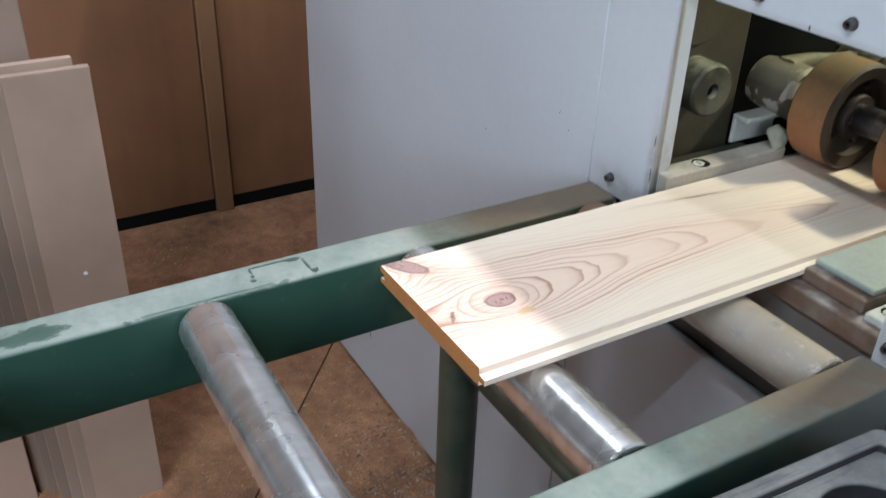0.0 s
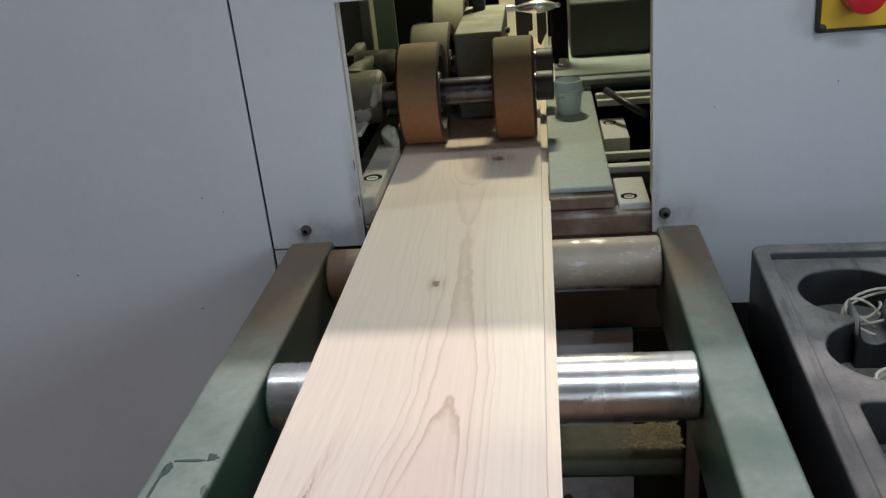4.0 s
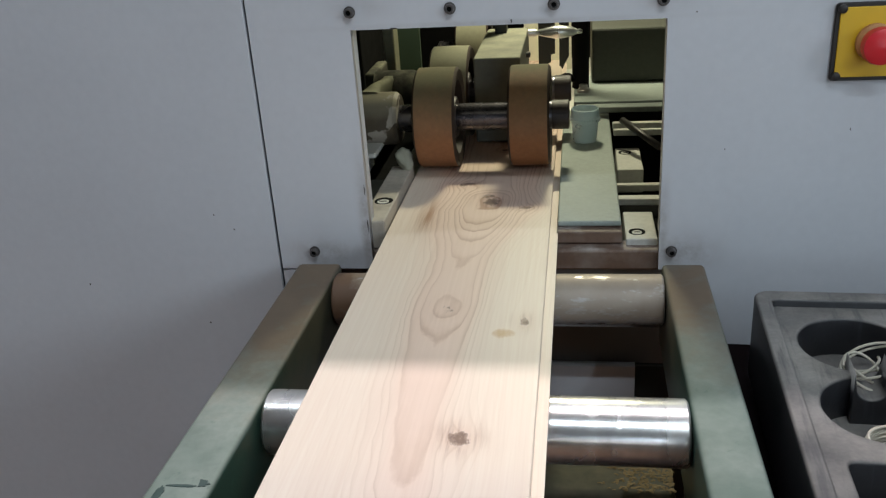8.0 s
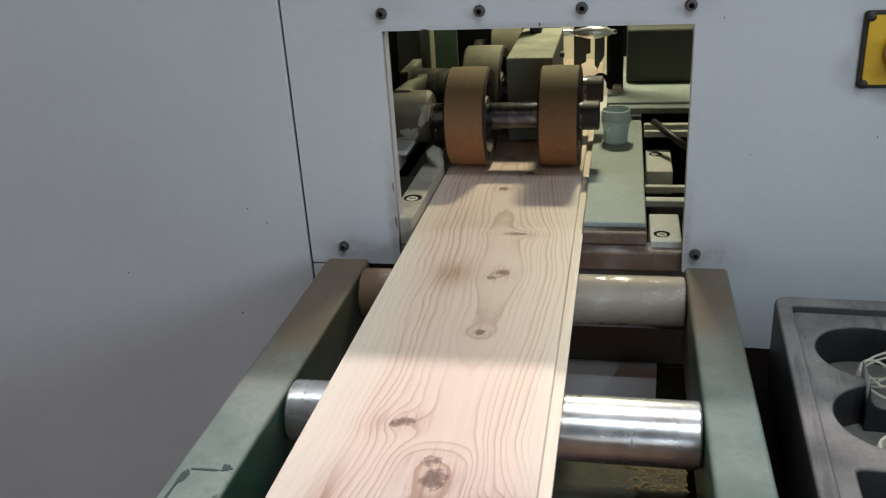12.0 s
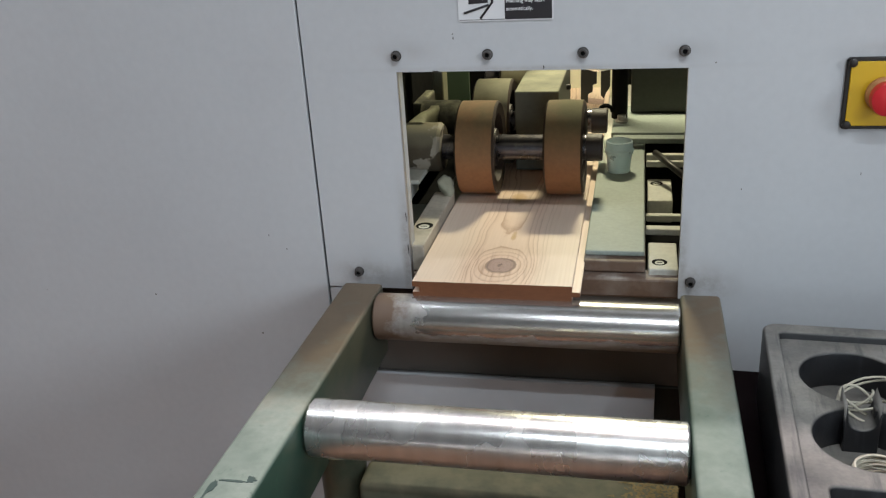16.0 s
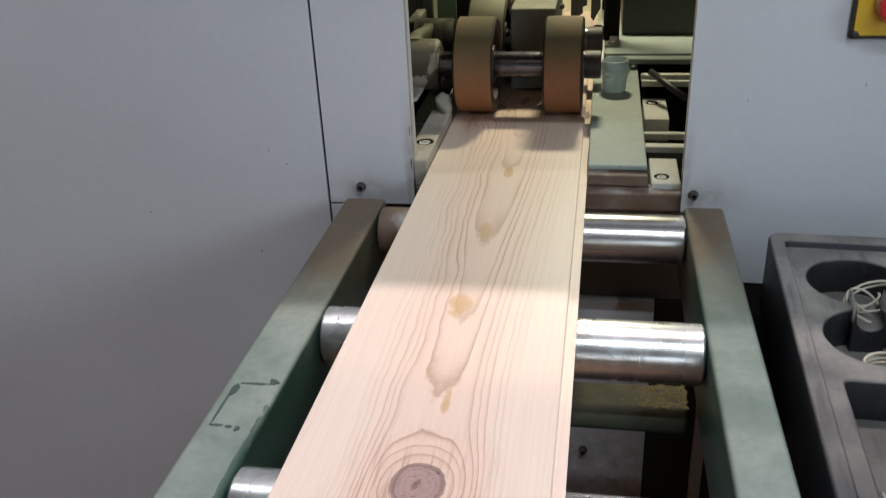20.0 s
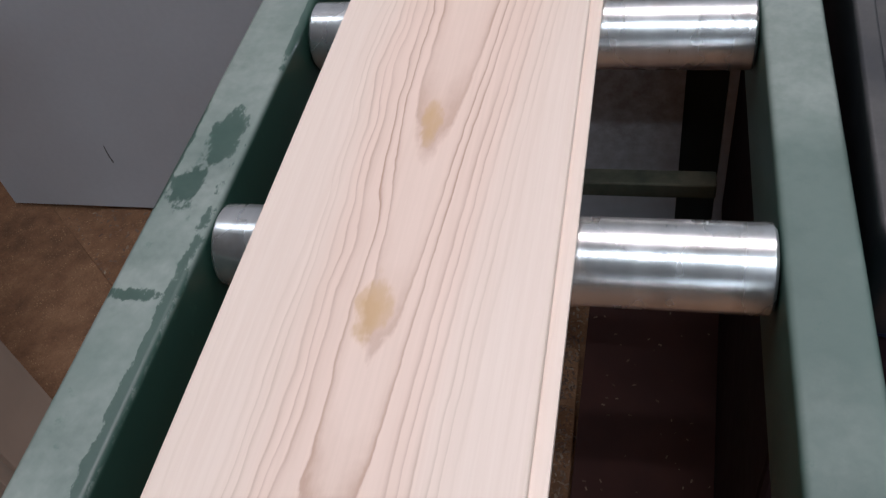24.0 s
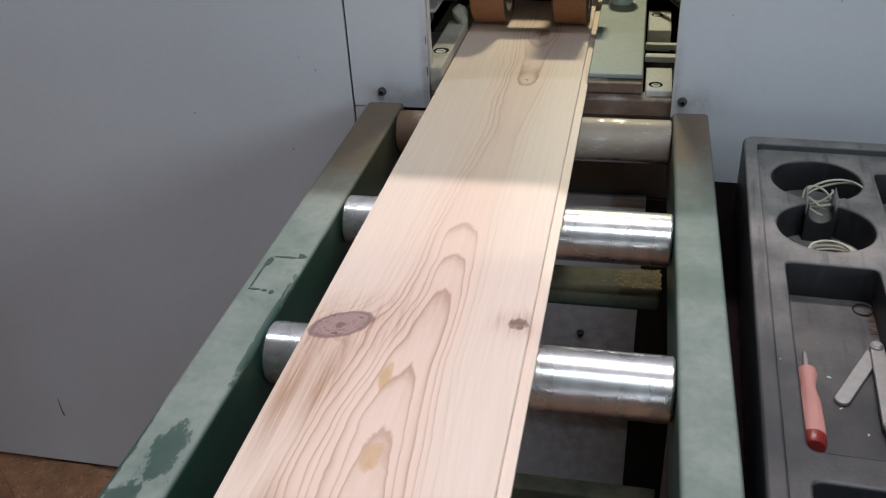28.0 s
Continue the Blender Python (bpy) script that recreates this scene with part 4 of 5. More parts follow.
board_1 = planed_board(KNOTS_1, [(-0.02, 0.09, 0.006, 0.012), (0.0, 1.30, 0.012, 0.010)], [(-0.118, 1.60, 0.01, 0.05), (-0.09, 2.0, 0.02, 0.03)], RINGS_1, CENTRE_1, (118, 150), [(0.0, 8.4), (0.9, 8.4), (1.1, 7.6), (1.5, 8.0), (1.7, 11.0), (2.1, 12.5), (2.6, 12.5)], [(0.0, 1.0), (0.7, 1.05), (1.1, 0.62), (1.5, 0.62), (1.62, 0.80), (1.8, 0.68)], [(0.0, 0), (2.6, 0)], ((0.80, 0.614, 0.512), (0.80, 0.685, 0.57)), 3.1, ENDS, "freshly planed pine board with brown knots lying on rollers")
board_2 = planed_board(KNOTS_2, [(-0.053, 0.155, 0.004, 0.020), (-0.066, 0.31, 0.012, 0.028), (-0.062, 0.47, 0.008, 0.026), (-0.072, 1.136, 0.006, 0.020), (-0.060, 1.045, 0.009, 0.016), (-0.054, 0.65, 0.007, 0.02)], [(-0.130, 0.850, 0.012, 0.048), (-0.147, 1.12, 0.012, 0.085), (-0.120, 1.12, 0.012, 0.05), (-0.122, 0.96, 0.010, 0.05), (0.022, 0.88, 0.010, 0.02)], RINGS_2, CENTRE_2, (135, 130), [(0.0, 12.5), (2.6, 12.0)], [(0.0, 0.9), (0.5, 0.9), (0.8, 0.92)], [(0.0, 0), (0.62, 0), (0.85, 85), (2.6, 85)], ((0.80, 0.60, 0.49), (0.80, 0.645, 0.54)), 7.7, ENDS_DARK, "freshly planed pine board with a large round knot, leaving the machine")

# ---- inside the outlet ----


def tread_wheel(parent, x0, x1, rubber):
    """A rubber tyred feed wheel on its hub, round the shaft's axis."""
    tyre = turned([(0.052, x0 + 0.002), (0.067, x0), (0.0705, x0 + 0.003), (0.071, (x0 + x1) / 2), (0.0705, x1 - 0.003), (0.067, x1), (0.052, x1 - 0.002), (0.050, x0 + 0.01), (0.052, x0 + 0.002)], "x", 64)
    for f in tyre.faces:
        f.material_index = int(abs(f.normal.x) > 0.6 or f.calc_center_median().yz.length < 0.06)
    w = part("wheel", tyre, [rubber, TYRE_SIDE], parent, "tan rubber tyre, worn smooth, with dark sides")
    part("web", turned([(0.0195, x0 + 0.016), (0.0525, x0 + 0.014), (0.0525, x1 - 0.014), (0.0195, x1 - 0.016)], "x", 40), HUB, w, "dark recessed wheel web")
    part("hub", turned([(0.0196, x0 + 0.004), (0.028, x0 + 0.004), (0.030, x0 + 0.010), (0.030, x1 - 0.010), (0.028, x1 - 0.004), (0.0196, x1 - 0.004)], "x", 32), HUB, w, "dark brown hub")
    for k in range(5):
        a = 2 * math.pi * k / 5
        part("wheel_bolt", turned([(0.004, x1 - 0.0145), (0.004, x1 - 0.010), (0.0008, x1 - 0.009)], "x", 8, at=(0, 0.040 * math.cos(a), 0.040 * math.sin(a))), BOLT, w)
    return w


def feed_axle(y, wheels, reach):
    f = thing("feed_axle", "steel feed shaft with tan rubber tyred wheels above the board", "feed roller", (0, y, 0.987), "feed axles")
    part("shaft", turned([(0.016, -0.196), (0.0192, -0.194), (0.0192, reach - 0.002), (0.0175, reach)], "x", 32), SHAFT, f, "turned steel shaft")
    for x0, x1 in wheels:
        tread_wheel(f, x0, x1, RUBBER if y < 0.3 else RUBBER_REAR)
    # dark sleeve added to take the bright highlight off the shaft's end
    part("sleeve", turned([(0.0188, 0.0335 if reach > 0 else reach - 0.02), (0.0205, 0.0345 if reach > 0 else reach - 0.019), (0.0205, reach + 0.0005), (0.018, reach + 0.002), (0.0005, reach + 0.002)], "x", 32), HUB, f, "dark sleeve added over the shaft end")
    return f


axle_1 = feed_axle(0.272, [(-0.156, -0.097), (-0.025, 0.032)], 0.056)
axle_2 = feed_axle(0.425, [(-0.157, -0.095)], 0.0575)
axle_3 = feed_axle(0.75, [(-0.157, -0.095)], -0.06)

bearing = thing("bearing_arm", "dusty cast iron bearing arm carrying the feed shafts", "bearing")
part("bearing_housing", turned([(0.020, -0.184), (0.034, -0.184), (0.038, -0.189), (0.038, -0.238), (0.034, -0.262), (0.020, -0.262)], "x", 40, at=(0, 0.272, 0.987)), PEELED, bearing, "bearing housing with flaking paint")
part("bearing_housing", turned([(0.020, -0.185), (0.031, -0.185), (0.033, -0.19), (0.033, -0.250), (0.020, -0.252)], "x", 32, at=(0, 0.425, 0.990)), CAST, bearing)
arm = bmesh.new()
for k in range(9):
    y = 0.268 + 0.0215 * k
    half = 0.0085 + 0.010 * max(0.0, 1 - k / 2.5) ** 2 + 0.006 * max(0.0, k - 6)
    z = 1.0215 - 0.001 * k + 0.003 * math.sin(k * 0.8)
    for x, h in ((-half, 0.0), (-half * 0.6, 0.006), (half * 0.6, 0.006), (half, 0.0), (half * 0.8, -0.030), (-half * 0.8, -0.030)):
        arm.verts.new((-0.2265 + x, y, z + h))
arm.verts.ensure_lookup_table()
for k in range(8):
    for j in range(6):
        i, m = 6 * k + j, 6 * k + (j + 1) % 6
        arm.faces.new([arm.verts[q] for q in (i, m, m + 6, i + 6)]).smooth = True
bmesh.ops.recalc_face_normals(arm, faces=arm.faces)
part("arm", arm, PALECAST, bearing, "dusty curved casting")
part("bracket", box(-0.268, -0.250, 0.42, 0.52, 0.93, 1.02, 0.004), CAST, bearing)

bed = thing("machine_bed", "worn iron machine bed under the board, stained brown", "machine bed")
part("bed_plate", box(-0.20, 0.1225, 0.045, 2.2, 0.80, 0.8935, 0.003), BED, bed)
# black box in place of the shade below the slides
part("pit_shade", box(-0.30, 0.30, 0.046, 2.2, 0.70, 0.795), BLACK, bed, "black box standing for the shade under the slides")
part("front_strip", box(-0.243, 0.1655, 0.0125, 0.044, 0.866, 0.8925, 0.003), BEDRUST, bed, "brown stained front strip")
part("front_bar", box(0.0445, 0.122, 0.028, 0.12, 0.894, 0.9095, 0.002), BEDRUST, bed)
for y0, y1, sy in ((0.027, 0.116, 0.049), (0.277, 0.381, 0.357)):
    z = 0.9005 if y0 < 0.1 else 0.902
    b = part("clamp_block", box(0.126, 0.163, y0, y1, 0.866, z, 0.002), BED, bed, "pale clamp block with a sunk screw")
    # flat black disc and slot for the shade of the sunk screw
    part("screw_hole_shade", turned([(0.0098, 0.0), (0.0098, 0.0004), (0.0005, 0.0004)], "z", 24, at=(0.140, sy, z)), BLACK, b)
    part("clamp_screw", turned([(0.0060, 0.0005), (0.0060, 0.0009), (0.0005, 0.0010)], "z", 20, at=(0.140, sy - 0.0032, z)), BED, b)
    part("screw_slot", box(0.1365, 0.1435, sy - 0.0040, sy - 0.0024, z + 0.0011, z + 0.0014), BLACK, b)
for y0, y1, z in ((0.205, 0.222, 0.884), (0.250, 0.262, 0.888), (0.383, 0.393, 0.930), (0.420, 0.433, 0.930), (0.497, 0.5215, 0.936)):
    part("slide_bar", box(0.1235 if z < 0.935 else 0.066, 0.298, y0, y1, z - 0.010, z, 0.002), BED if z < 0.935 else PLATE, bed, "bright slide bar")
part("side_table", box(0.063, 0.298, 0.5275, 0.72, 0.925, 0.938, 0.002), PLATE, bed, "dusty side table plate")
part("table_bolt", turned([(0.011, 0.0), (0.011, 0.004), (0.0075, 0.006), (0.0075, 0.013), (0.0006, 0.014)], "z", 12, at=(0.079, 0.598, 0.938)), TOOL, bed, "bright bolt")
part("side_plate", box(0.0455, 0.121, 0.042, 0.55, 0.9105, 0.9175, 0.002), PLATE, bed, "smooth green-grey guide plate")
CUP = plain("cloudy_bluish_plastic", (0.80, 0.92, 0.98), 0.3, vary=0.05)
CUP.node_tree.nodes["Principled BSDF"].inputs["Transmission Weight"].default_value = 0.55
cup = part("cup", turned([(0.0175, 0.0), (0.0205, 0.030), (0.0225, 0.031), (0.0235, 0.036), (0.022, 0.0375), (0.021, 0.050), (0.0195, 0.051), (0.0165, 0.003), (0.0005, 0.003)], "z", 28), CUP, bed, "cloudy bluish plastic cup")
put(cup, 0.080, 0.372, 0.9178)
fence = thing("side_fence", "dusty steel guide fence beside the board with a sunk screw", "fence")
part("fence_bar", box(-0.192, -0.1615, 0.014, 0.225, 0.8938, 0.9302, 0.002), FENCE, fence)
# black disc for the shade round the fence's screw head
part("fence_screw_shade", turned([(0.0120, 0.0), (0.0120, 0.0004), (0.0005, 0.0004)], "z", 24, at=(-0.176, 0.083, 0.9302)), BLACK, fence)
part("screw_head", turned([(0.0075, 0.0005), (0.0075, 0.0009), (0.0005, 0.0010)], "z", 20, at=(-0.176, 0.0790, 0.9302)), BED, fence)
part("screw_slot", box(-0.181, -0.171, 0.0780, 0.0800, 0.9313, 0.9316), BLACK, fence)
part("fence_foot", box(-0.235, -0.193, 0.03, 0.22, 0.796, 0.912, 0.002), DARK, fence)
lump = bmesh.new()
bmesh.ops.create_icosphere(lump, subdivisions=3, radius=0.012)
for v in lump.verts:
    v.co *= 1 + 0.6 * noise.noise(v.co * 110)
    v.co.z *= 1.3
for f in lump.faces:
    f.smooth = True
rag = tagged(part("rag", lump, plain("pale_rag", (0.34, 0.34, 0.27), 0.9)), "crumpled pale rag stuck on the fence", "rag")
put(rag, -0.170, 0.213, 0.944)



def put_back(bm, y):
    bmesh.ops.translate(bm, verts=bm.verts, vec=(0, y, 0))
    return bm


block = thing("pressure_shoe", "grey-green pressure shoe block between the feed wheels", "machine part")
shoe = box(-0.0865, -0.0155, 0.372, 0.62, 0.918, 1.049, 0.0025)
part("shoe_body", shoe, dusty("grey_green_block", (0.085, 0.088, 0.075), (0.40, 0.39, 0.28), 0.85), block)
part("shoe_bolt", turned([(0.005, -0.0155), (0.005, -0.009), (0.0005, -0.008)], "x", 12, at=(0, 0.53, 1.02)), BOLT, block)
part("shoe_lever", turned([(0.001, -0.0154), (0.0065, -0.0152), (0.0068, -0.004), (0.0045, 0.002), (0.0060, 0.008), (0.0110, 0.028), (0.0115, 0.040), (0.0080, 0.060), (0.0045, 0.068), (0.0052, 0.072), (0.0030, 0.077), (0.0004, 0.078)], "x", 24, at=(0, 0.60, 1.043)), steel("chrome_lever", (0.8, 0.8, 0.8)), block, "polished chrome lever")
part("shoe_hanger", box(-0.07, -0.05, 0.57, 0.60, 1.048, 1.38, 0.002), DARK, block)

inner = thing("inner_frame", "dark dusty inner frame and castings of the machine", "machine part")
part("cheek", box(-0.285, -0.252, 0.014, 0.212, 0.796, 1.36, 0.004), CHEEK, inner, "brown dusty cheek casting")
part("boss", turned([(0.010, -0.222), (0.010, -0.210), (0.032, -0.210), (0.035, -0.214), (0.035, -0.253)], "x", 36, at=(0, 0.118, 1.010)), CAST, inner, "round bearing boss with a hole")
# shade in the boss: a black disc on the hole's floor
part("boss_hole_shade", turned([(0.0098, -0.2205), (0.0098, -0.220), (0.0004, -0.220)], "x", 24, at=(0, 0.118, 1.010)), BLACK, inner)
part("boss", turned([(0.048, -0.253), (0.048, -0.246), (0.044, -0.242), (0.0005, -0.241)], "x", 36, at=(0, 0.110, 1.108)), CHEEK, inner, "round dusty cover")
part("bracket", box(-0.236, -0.208, 0.195, 0.275, 0.951, 0.958, 0.002), BED, inner, "pale angle bracket")
part("bracket", box(-0.236, -0.230, 0.195, 0.275, 0.915, 0.951, 0.002), BED, inner)
part("post", box(-0.272, -0.252, 0.60, 0.64, 0.8945, 1.38, 0.003), PALECAST, inner, "pale olive upright")
part("back_plate", box(-0.40, -0.252, 0.86, 0.87, 0.80, 1.40), plain("dark_green_plate", (0.075, 0.115, 0.07), 0.6), inner, "dark green plate")
# black sheet in place of the dark depth behind
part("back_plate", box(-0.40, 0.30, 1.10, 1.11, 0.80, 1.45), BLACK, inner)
# pale colour stands for the work lamp's light on the rear wall
part("back_plate", box(-0.045, 0.056, 0.98, 0.99, 0.80, 1.45), plain("pale_lit_sheet", (0.80, 0.78, 0.62), 0.8), inner, "pale sheet coloured bright for the lamp-lit wall behind")
part("motor_block", box(0.0945, 0.298, 0.66, 0.90, 0.9385, 1.035, 0.004), dusty("grey_green_motor", (0.065, 0.070, 0.058), (0.10, 0.10, 0.08), 0.6, scale=12), inner, "dark mottled grey-green motor block")
part("hose", rod([(0.0745, 0.63, 0.9385), (0.0745, 0.63, 1.10), (0.078, 0.64, 1.20), (0.085, 0.67, 1.42)], 0.0148, 16), BLACK, inner, "black hose")
part("hose_clip", rod([(0.050 + 0.012 * math.cos(0.6 * k), 0.62, 0.952 + 0.012 * math.sin(0.6 * k)) for k in range(9)], 0.004, 8), BLACK, inner)
for line in ([(-0.004, 0.940), (0.010, 0.940), (0.010, 0.957), (0.019, 0.962), (0.019, 0.976), (0.027, 0.978), (0.027, 1.40), (-0.004, 1.40)], [(0.035, 0.955), (0.041, 0.948), (0.046, 0.960), (0.053, 0.972), (0.053, 1.40), (0.035, 1.40)]):
    part("cutter_tooth", put_back(tilt_up(plate(line, [], 0.0, 0.012)), 0.75), DARK, inner, "dark stepped hanging blade")
part("lever", rod([(0.137, 0.384, 0.945), (0.158, 0.345, 0.938), (0.186, 0.292, 0.93)], 0.0055, 10), BOLT, inner, "black lever handle")
# dark linings and unseen soffit, added to keep the interior black
part("dark_lining", box(-0.40, -0.32, 0.17, 1.6, 0.80, 1.40), BLACK, inner)
part("dark_lining", box(0.30, 0.31, 0.03, 1.6, 0.8945, 1.40), DARK, inner)
part("soffit", box(-0.30, 0.31, 0.02, 0.30, 1.39, 1.40), DARK, inner)
lamp = thing("work_lamp", "small lamp over the outlet inside the machine", "lamp", (0.05, 0.72, 1.54))
part("lamp_shade", box(-0.075, 0.075, -0.04, 0.04, 0.0, 0.03, 0.006, 3), CAST, lamp)
part("lamp_arm", box(-0.01, 0.01, -0.01, 0.01, 0.03, 0.459), DARK, lamp)

# ---- tool cart with its tray ----
cart = thing("tool_cart", "dark red steel tool cart beside the conveyor", "cart", (0.25, -0.11, 0), "")
cart.matrix_basis = pose(0.25, -0.11, 0, 0, 0, -2.4)
CARTRED = plain("dark_red_cart_paint", (0.013, 0.005, 0.006), 0.8, vary=0.2)
CARTRED.node_tree.nodes["Principled BSDF"].inputs["Specular IOR Level"].default_value = 0.1
part("cart_body", box(-0.036, 0.40, -0.72, 0.075, 0.115, 0.798, 0.006), CARTRED, cart, "dark red cart body")
for x in (0.0, 0.36):
    for y in (-0.66, 0.02):
        c = part("castor", turned([(0.05, -0.014), (0.052, 0.0), (0.05, 0.014)], "x", 24, at=(x, y, 0.052)), BLACK, cart, "black castor wheel")
        part("castor_fork", box(x - 0.02, x + 0.02, y - 0.02, y + 0.02, 0.095, 0.116), BOLT, c)

tray = thing("tool_tray", "black plastic tool tray with round and square recesses, dusty", "tray")
tray.matrix_basis = pose(0.25, -0.11, 0.7985, 0, 0, -2.4)
TRAY_W, TRAY_L = 0.372, 0.70


def double_round(cx, y1, r1, y2, r2, half):
    """Two round recesses joined by a narrow slot, as one closed line."""
    a1, a2 = math.asin(half / r1), math.asin(half / r2)
    line = [(cx + r1 * math.sin(a), y1 - r1 * math.cos(a)) for a in [a1 + (2 * math.pi - 2 * a1) * k / 44 for k in range(45)]]
    return line + [(cx + r2 * math.sin(a), y2 + r2 * math.cos(a)) for a in [2 * math.pi - a2 - (2 * math.pi - 2 * a2) * k / 44 for k in range(45)]]


HOLES = [double_round(0.0763, -0.0880, 0.0515, -0.194, 0.0515, 0.0145), rounded(0.0285, 0.1200, -0.535, -0.266, 0.010), rounded(0.138, 0.228, -0.235, -0.058, 0.012), rounded(0.138, 0.228, -0.535, -0.262, 0.010),
         rounded(0.0285, 0.1200, -0.668, -0.561, 0.010), rounded(0.138, 0.345, -0.668, -0.561, 0.010), rounded(0.247, 0.345, -0.535, -0.058, 0.012)]
part("deck", plate(rounded(0.012, TRAY_W - 0.012, -TRAY_L + 0.012, -0.016, 0.008), HOLES, 0.052, 0.094, 0.003), TRAY, tray, "dusty black deck")
part("rim", plate(rounded(0.0, TRAY_W, -TRAY_L, 0.0, 0.014), [rounded(0.0105, TRAY_W - 0.0105, -TRAY_L + 0.0105, -0.0145, 0.009)], 0.012, 0.1025, 0.003), TRAY, tray, "raised rim")
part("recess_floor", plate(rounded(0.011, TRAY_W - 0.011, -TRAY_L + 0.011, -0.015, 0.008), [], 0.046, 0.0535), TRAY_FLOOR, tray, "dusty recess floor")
part("skirt", plate(rounded(0.006, TRAY_W - 0.006, -TRAY_L + 0.006, -0.006, 0.014), [], 0.0, 0.045, 0.002), NAVY, tray, "dark blue-black skirt")
saddle = plate([(-0.0142, 0.0536)] + [(0.0142 * math.cos(radians(180 + 15 * k)), 0.089 + 0.0125 * math.sin(radians(180 + 15 * k))) for k in range(13)] + [(0.0142, 0.0536)], [], -0.018, 0.018, 0.0012)
tilt_up(saddle)
bmesh.ops.translate(saddle, verts=saddle.verts, vec=(0.0763, -0.1410, 0))
part("saddle", saddle, TRAY, tray, "hollow saddle between the round recesses")


def in_tray(x, y, z=0.0537):
    """A place in the tray, as a pose in the world."""
    return pose(0.25, -0.11, 0.7985, 0, 0, -2.4) @ pose(x, y, z)


def coil(x, y, z, r, turns, wobble, seed):
    rng = random.Random(seed)
    pts = []
    for k in range(turns * 26):
        a = 2 * math.pi * k / 26
        rr = r * (1 + wobble * math.sin(a * 0.37 + seed))
        turn = k / 26
        pts.append((rr * math.cos(a) + wobble * 0.022 * math.sin(turn * 2.3 + seed), rr * 0.9 * math.sin(a) + wobble * 0.016 * math.cos(turn * 1.7), 0.003 + 0.0016 * turn * (1 - wobble) + 0.017 * wobble * (1 + math.sin(a + turn * 1.9 + seed))))
    c = thing("cord_coil", "coil of pale thin cord lying in a tray recess", "cord", group="coils of cord")
    c.matrix_basis = in_tray(x, y, z)
    part("strand", rod(pts, 0.0013, 6), WIRE, c)
    return c


coil(0.084, -0.115, 0.071, 0.0225, 4, 0.5, 1)
coil(0.084, -0.216, 0.0545, 0.0235, 13, 0.10, 2)

driver = thing("screwdriver", "screwdriver with a scuffed red handle lying in the tray", "screwdriver")
driver.matrix_basis = in_tray(0.0425, -0.500, 0.0645) @ pose(0, 0, 0, 0, 0, -1.2)
grip = turned([(0.0040, 0.098), (0.0082, 0.097), (0.0088, 0.092), (0.0066, 0.078), (0.0070, 0.070), (0.0098, 0.056), (0.0106, 0.030), (0.0106, 0.012)], "y", 24)
for v in grip.verts:
    if v.co.y < 0.075 and math.atan2(v.co.z, v.co.x) * 24 / math.pi % 4 < 1.5:
        v.co.x *= 0.86
        v.co.z *= 0.86
part("handle", grip, RED, driver, "scuffed pale red plastic handle")
part("cap", turned([(0.0107, 0.0122), (0.0104, 0.005), (0.0085, 0.001), (0.0005, 0.0)], "y", 24), plain("deep_red_cap", (0.24, 0.025, 0.022), 0.35), driver, "glossy deep red butt end")
part("blade", turned([(0.0022, 0.097), (0.0022, 0.120), (0.0018, 0.123), (0.0006, 0.126)], "y", 12), TOOL, driver, "short steel blade")


def flat_bar(points, half, thick, name, material, parent):
    """A flat bar along x, y points with rounded ends."""
    (x0, y0), (x1, y1) = points
    a = math.atan2(y1 - y0, x1 - x0)
    line = []
    for cx, cy, start in ((x1, y1, a - math.pi / 2), (x0, y0, a + math.pi / 2)):
        for k in range(9):
            t = start + math.pi * k / 8
            line.append((cx + half * math.cos(t), cy + half * math.sin(t)))
    return part(name, plate(line, [], 0.0, thick, 0.0008), material, parent)


gauge = thing("folding_wrench", "steel flat wrench with two arms folded open", "wrench")
gauge.matrix_basis = in_tray(0.1095, -0.352)
flat_bar([(0.0, 0.0), (-0.036, -0.073)], 0.0058, 0.004, "arm", TOOL, gauge)
w = flat_bar([(0.001, 0.0), (-0.003, -0.104)], 0.0054, 0.004, "arm", TOOL, gauge)
w.location.z = 0.0045
part("jaw", plate([(-0.0075, -0.104), (0.0075, -0.104), (0.007, -0.117), (0.003, -0.117), (0.003, -0.110), (-0.003, -0.110), (-0.003, -0.117), (-0.007, -0.117)], [], 0.0045, 0.0095, 0.0008), TOOL, gauge, "open wrench jaw")
part("pivot", turned([(0.006, 0.0), (0.006, 0.010), (0.004, 0.012), (0.0005, 0.012)], "z", 16), TOOL, gauge)
split = thing("key_ring", "small dark steel ring lying in the tray", "ring")
split.matrix_basis = in_tray(0.108, -0.284)
part("loop", rod([(0.009 * math.cos(2 * math.pi * k / 28), 0.009 * math.sin(2 * math.pi * k / 28), 0.001) for k in range(28)], 0.0008, 6, closed=True), BOLT, split)
red_tool = thing("red_handle_tool", "tool with a red plastic handle in the tray", "tool")
red_tool.matrix_basis = in_tray(0.165, -0.47, 0.0645)
part("handle", turned([(0.004, 0.06), (0.0095, 0.055), (0.0105, 0.02), (0.0085, 0.004), (0.0005, 0.0)], "y", 16), STOPRED, red_tool)
part("blade", turned([(0.003, 0.058), (0.003, 0.11), (0.001, 0.115)], "y", 10), TOOL, red_tool)
rust = bmesh.new()
rng = random.Random(5)
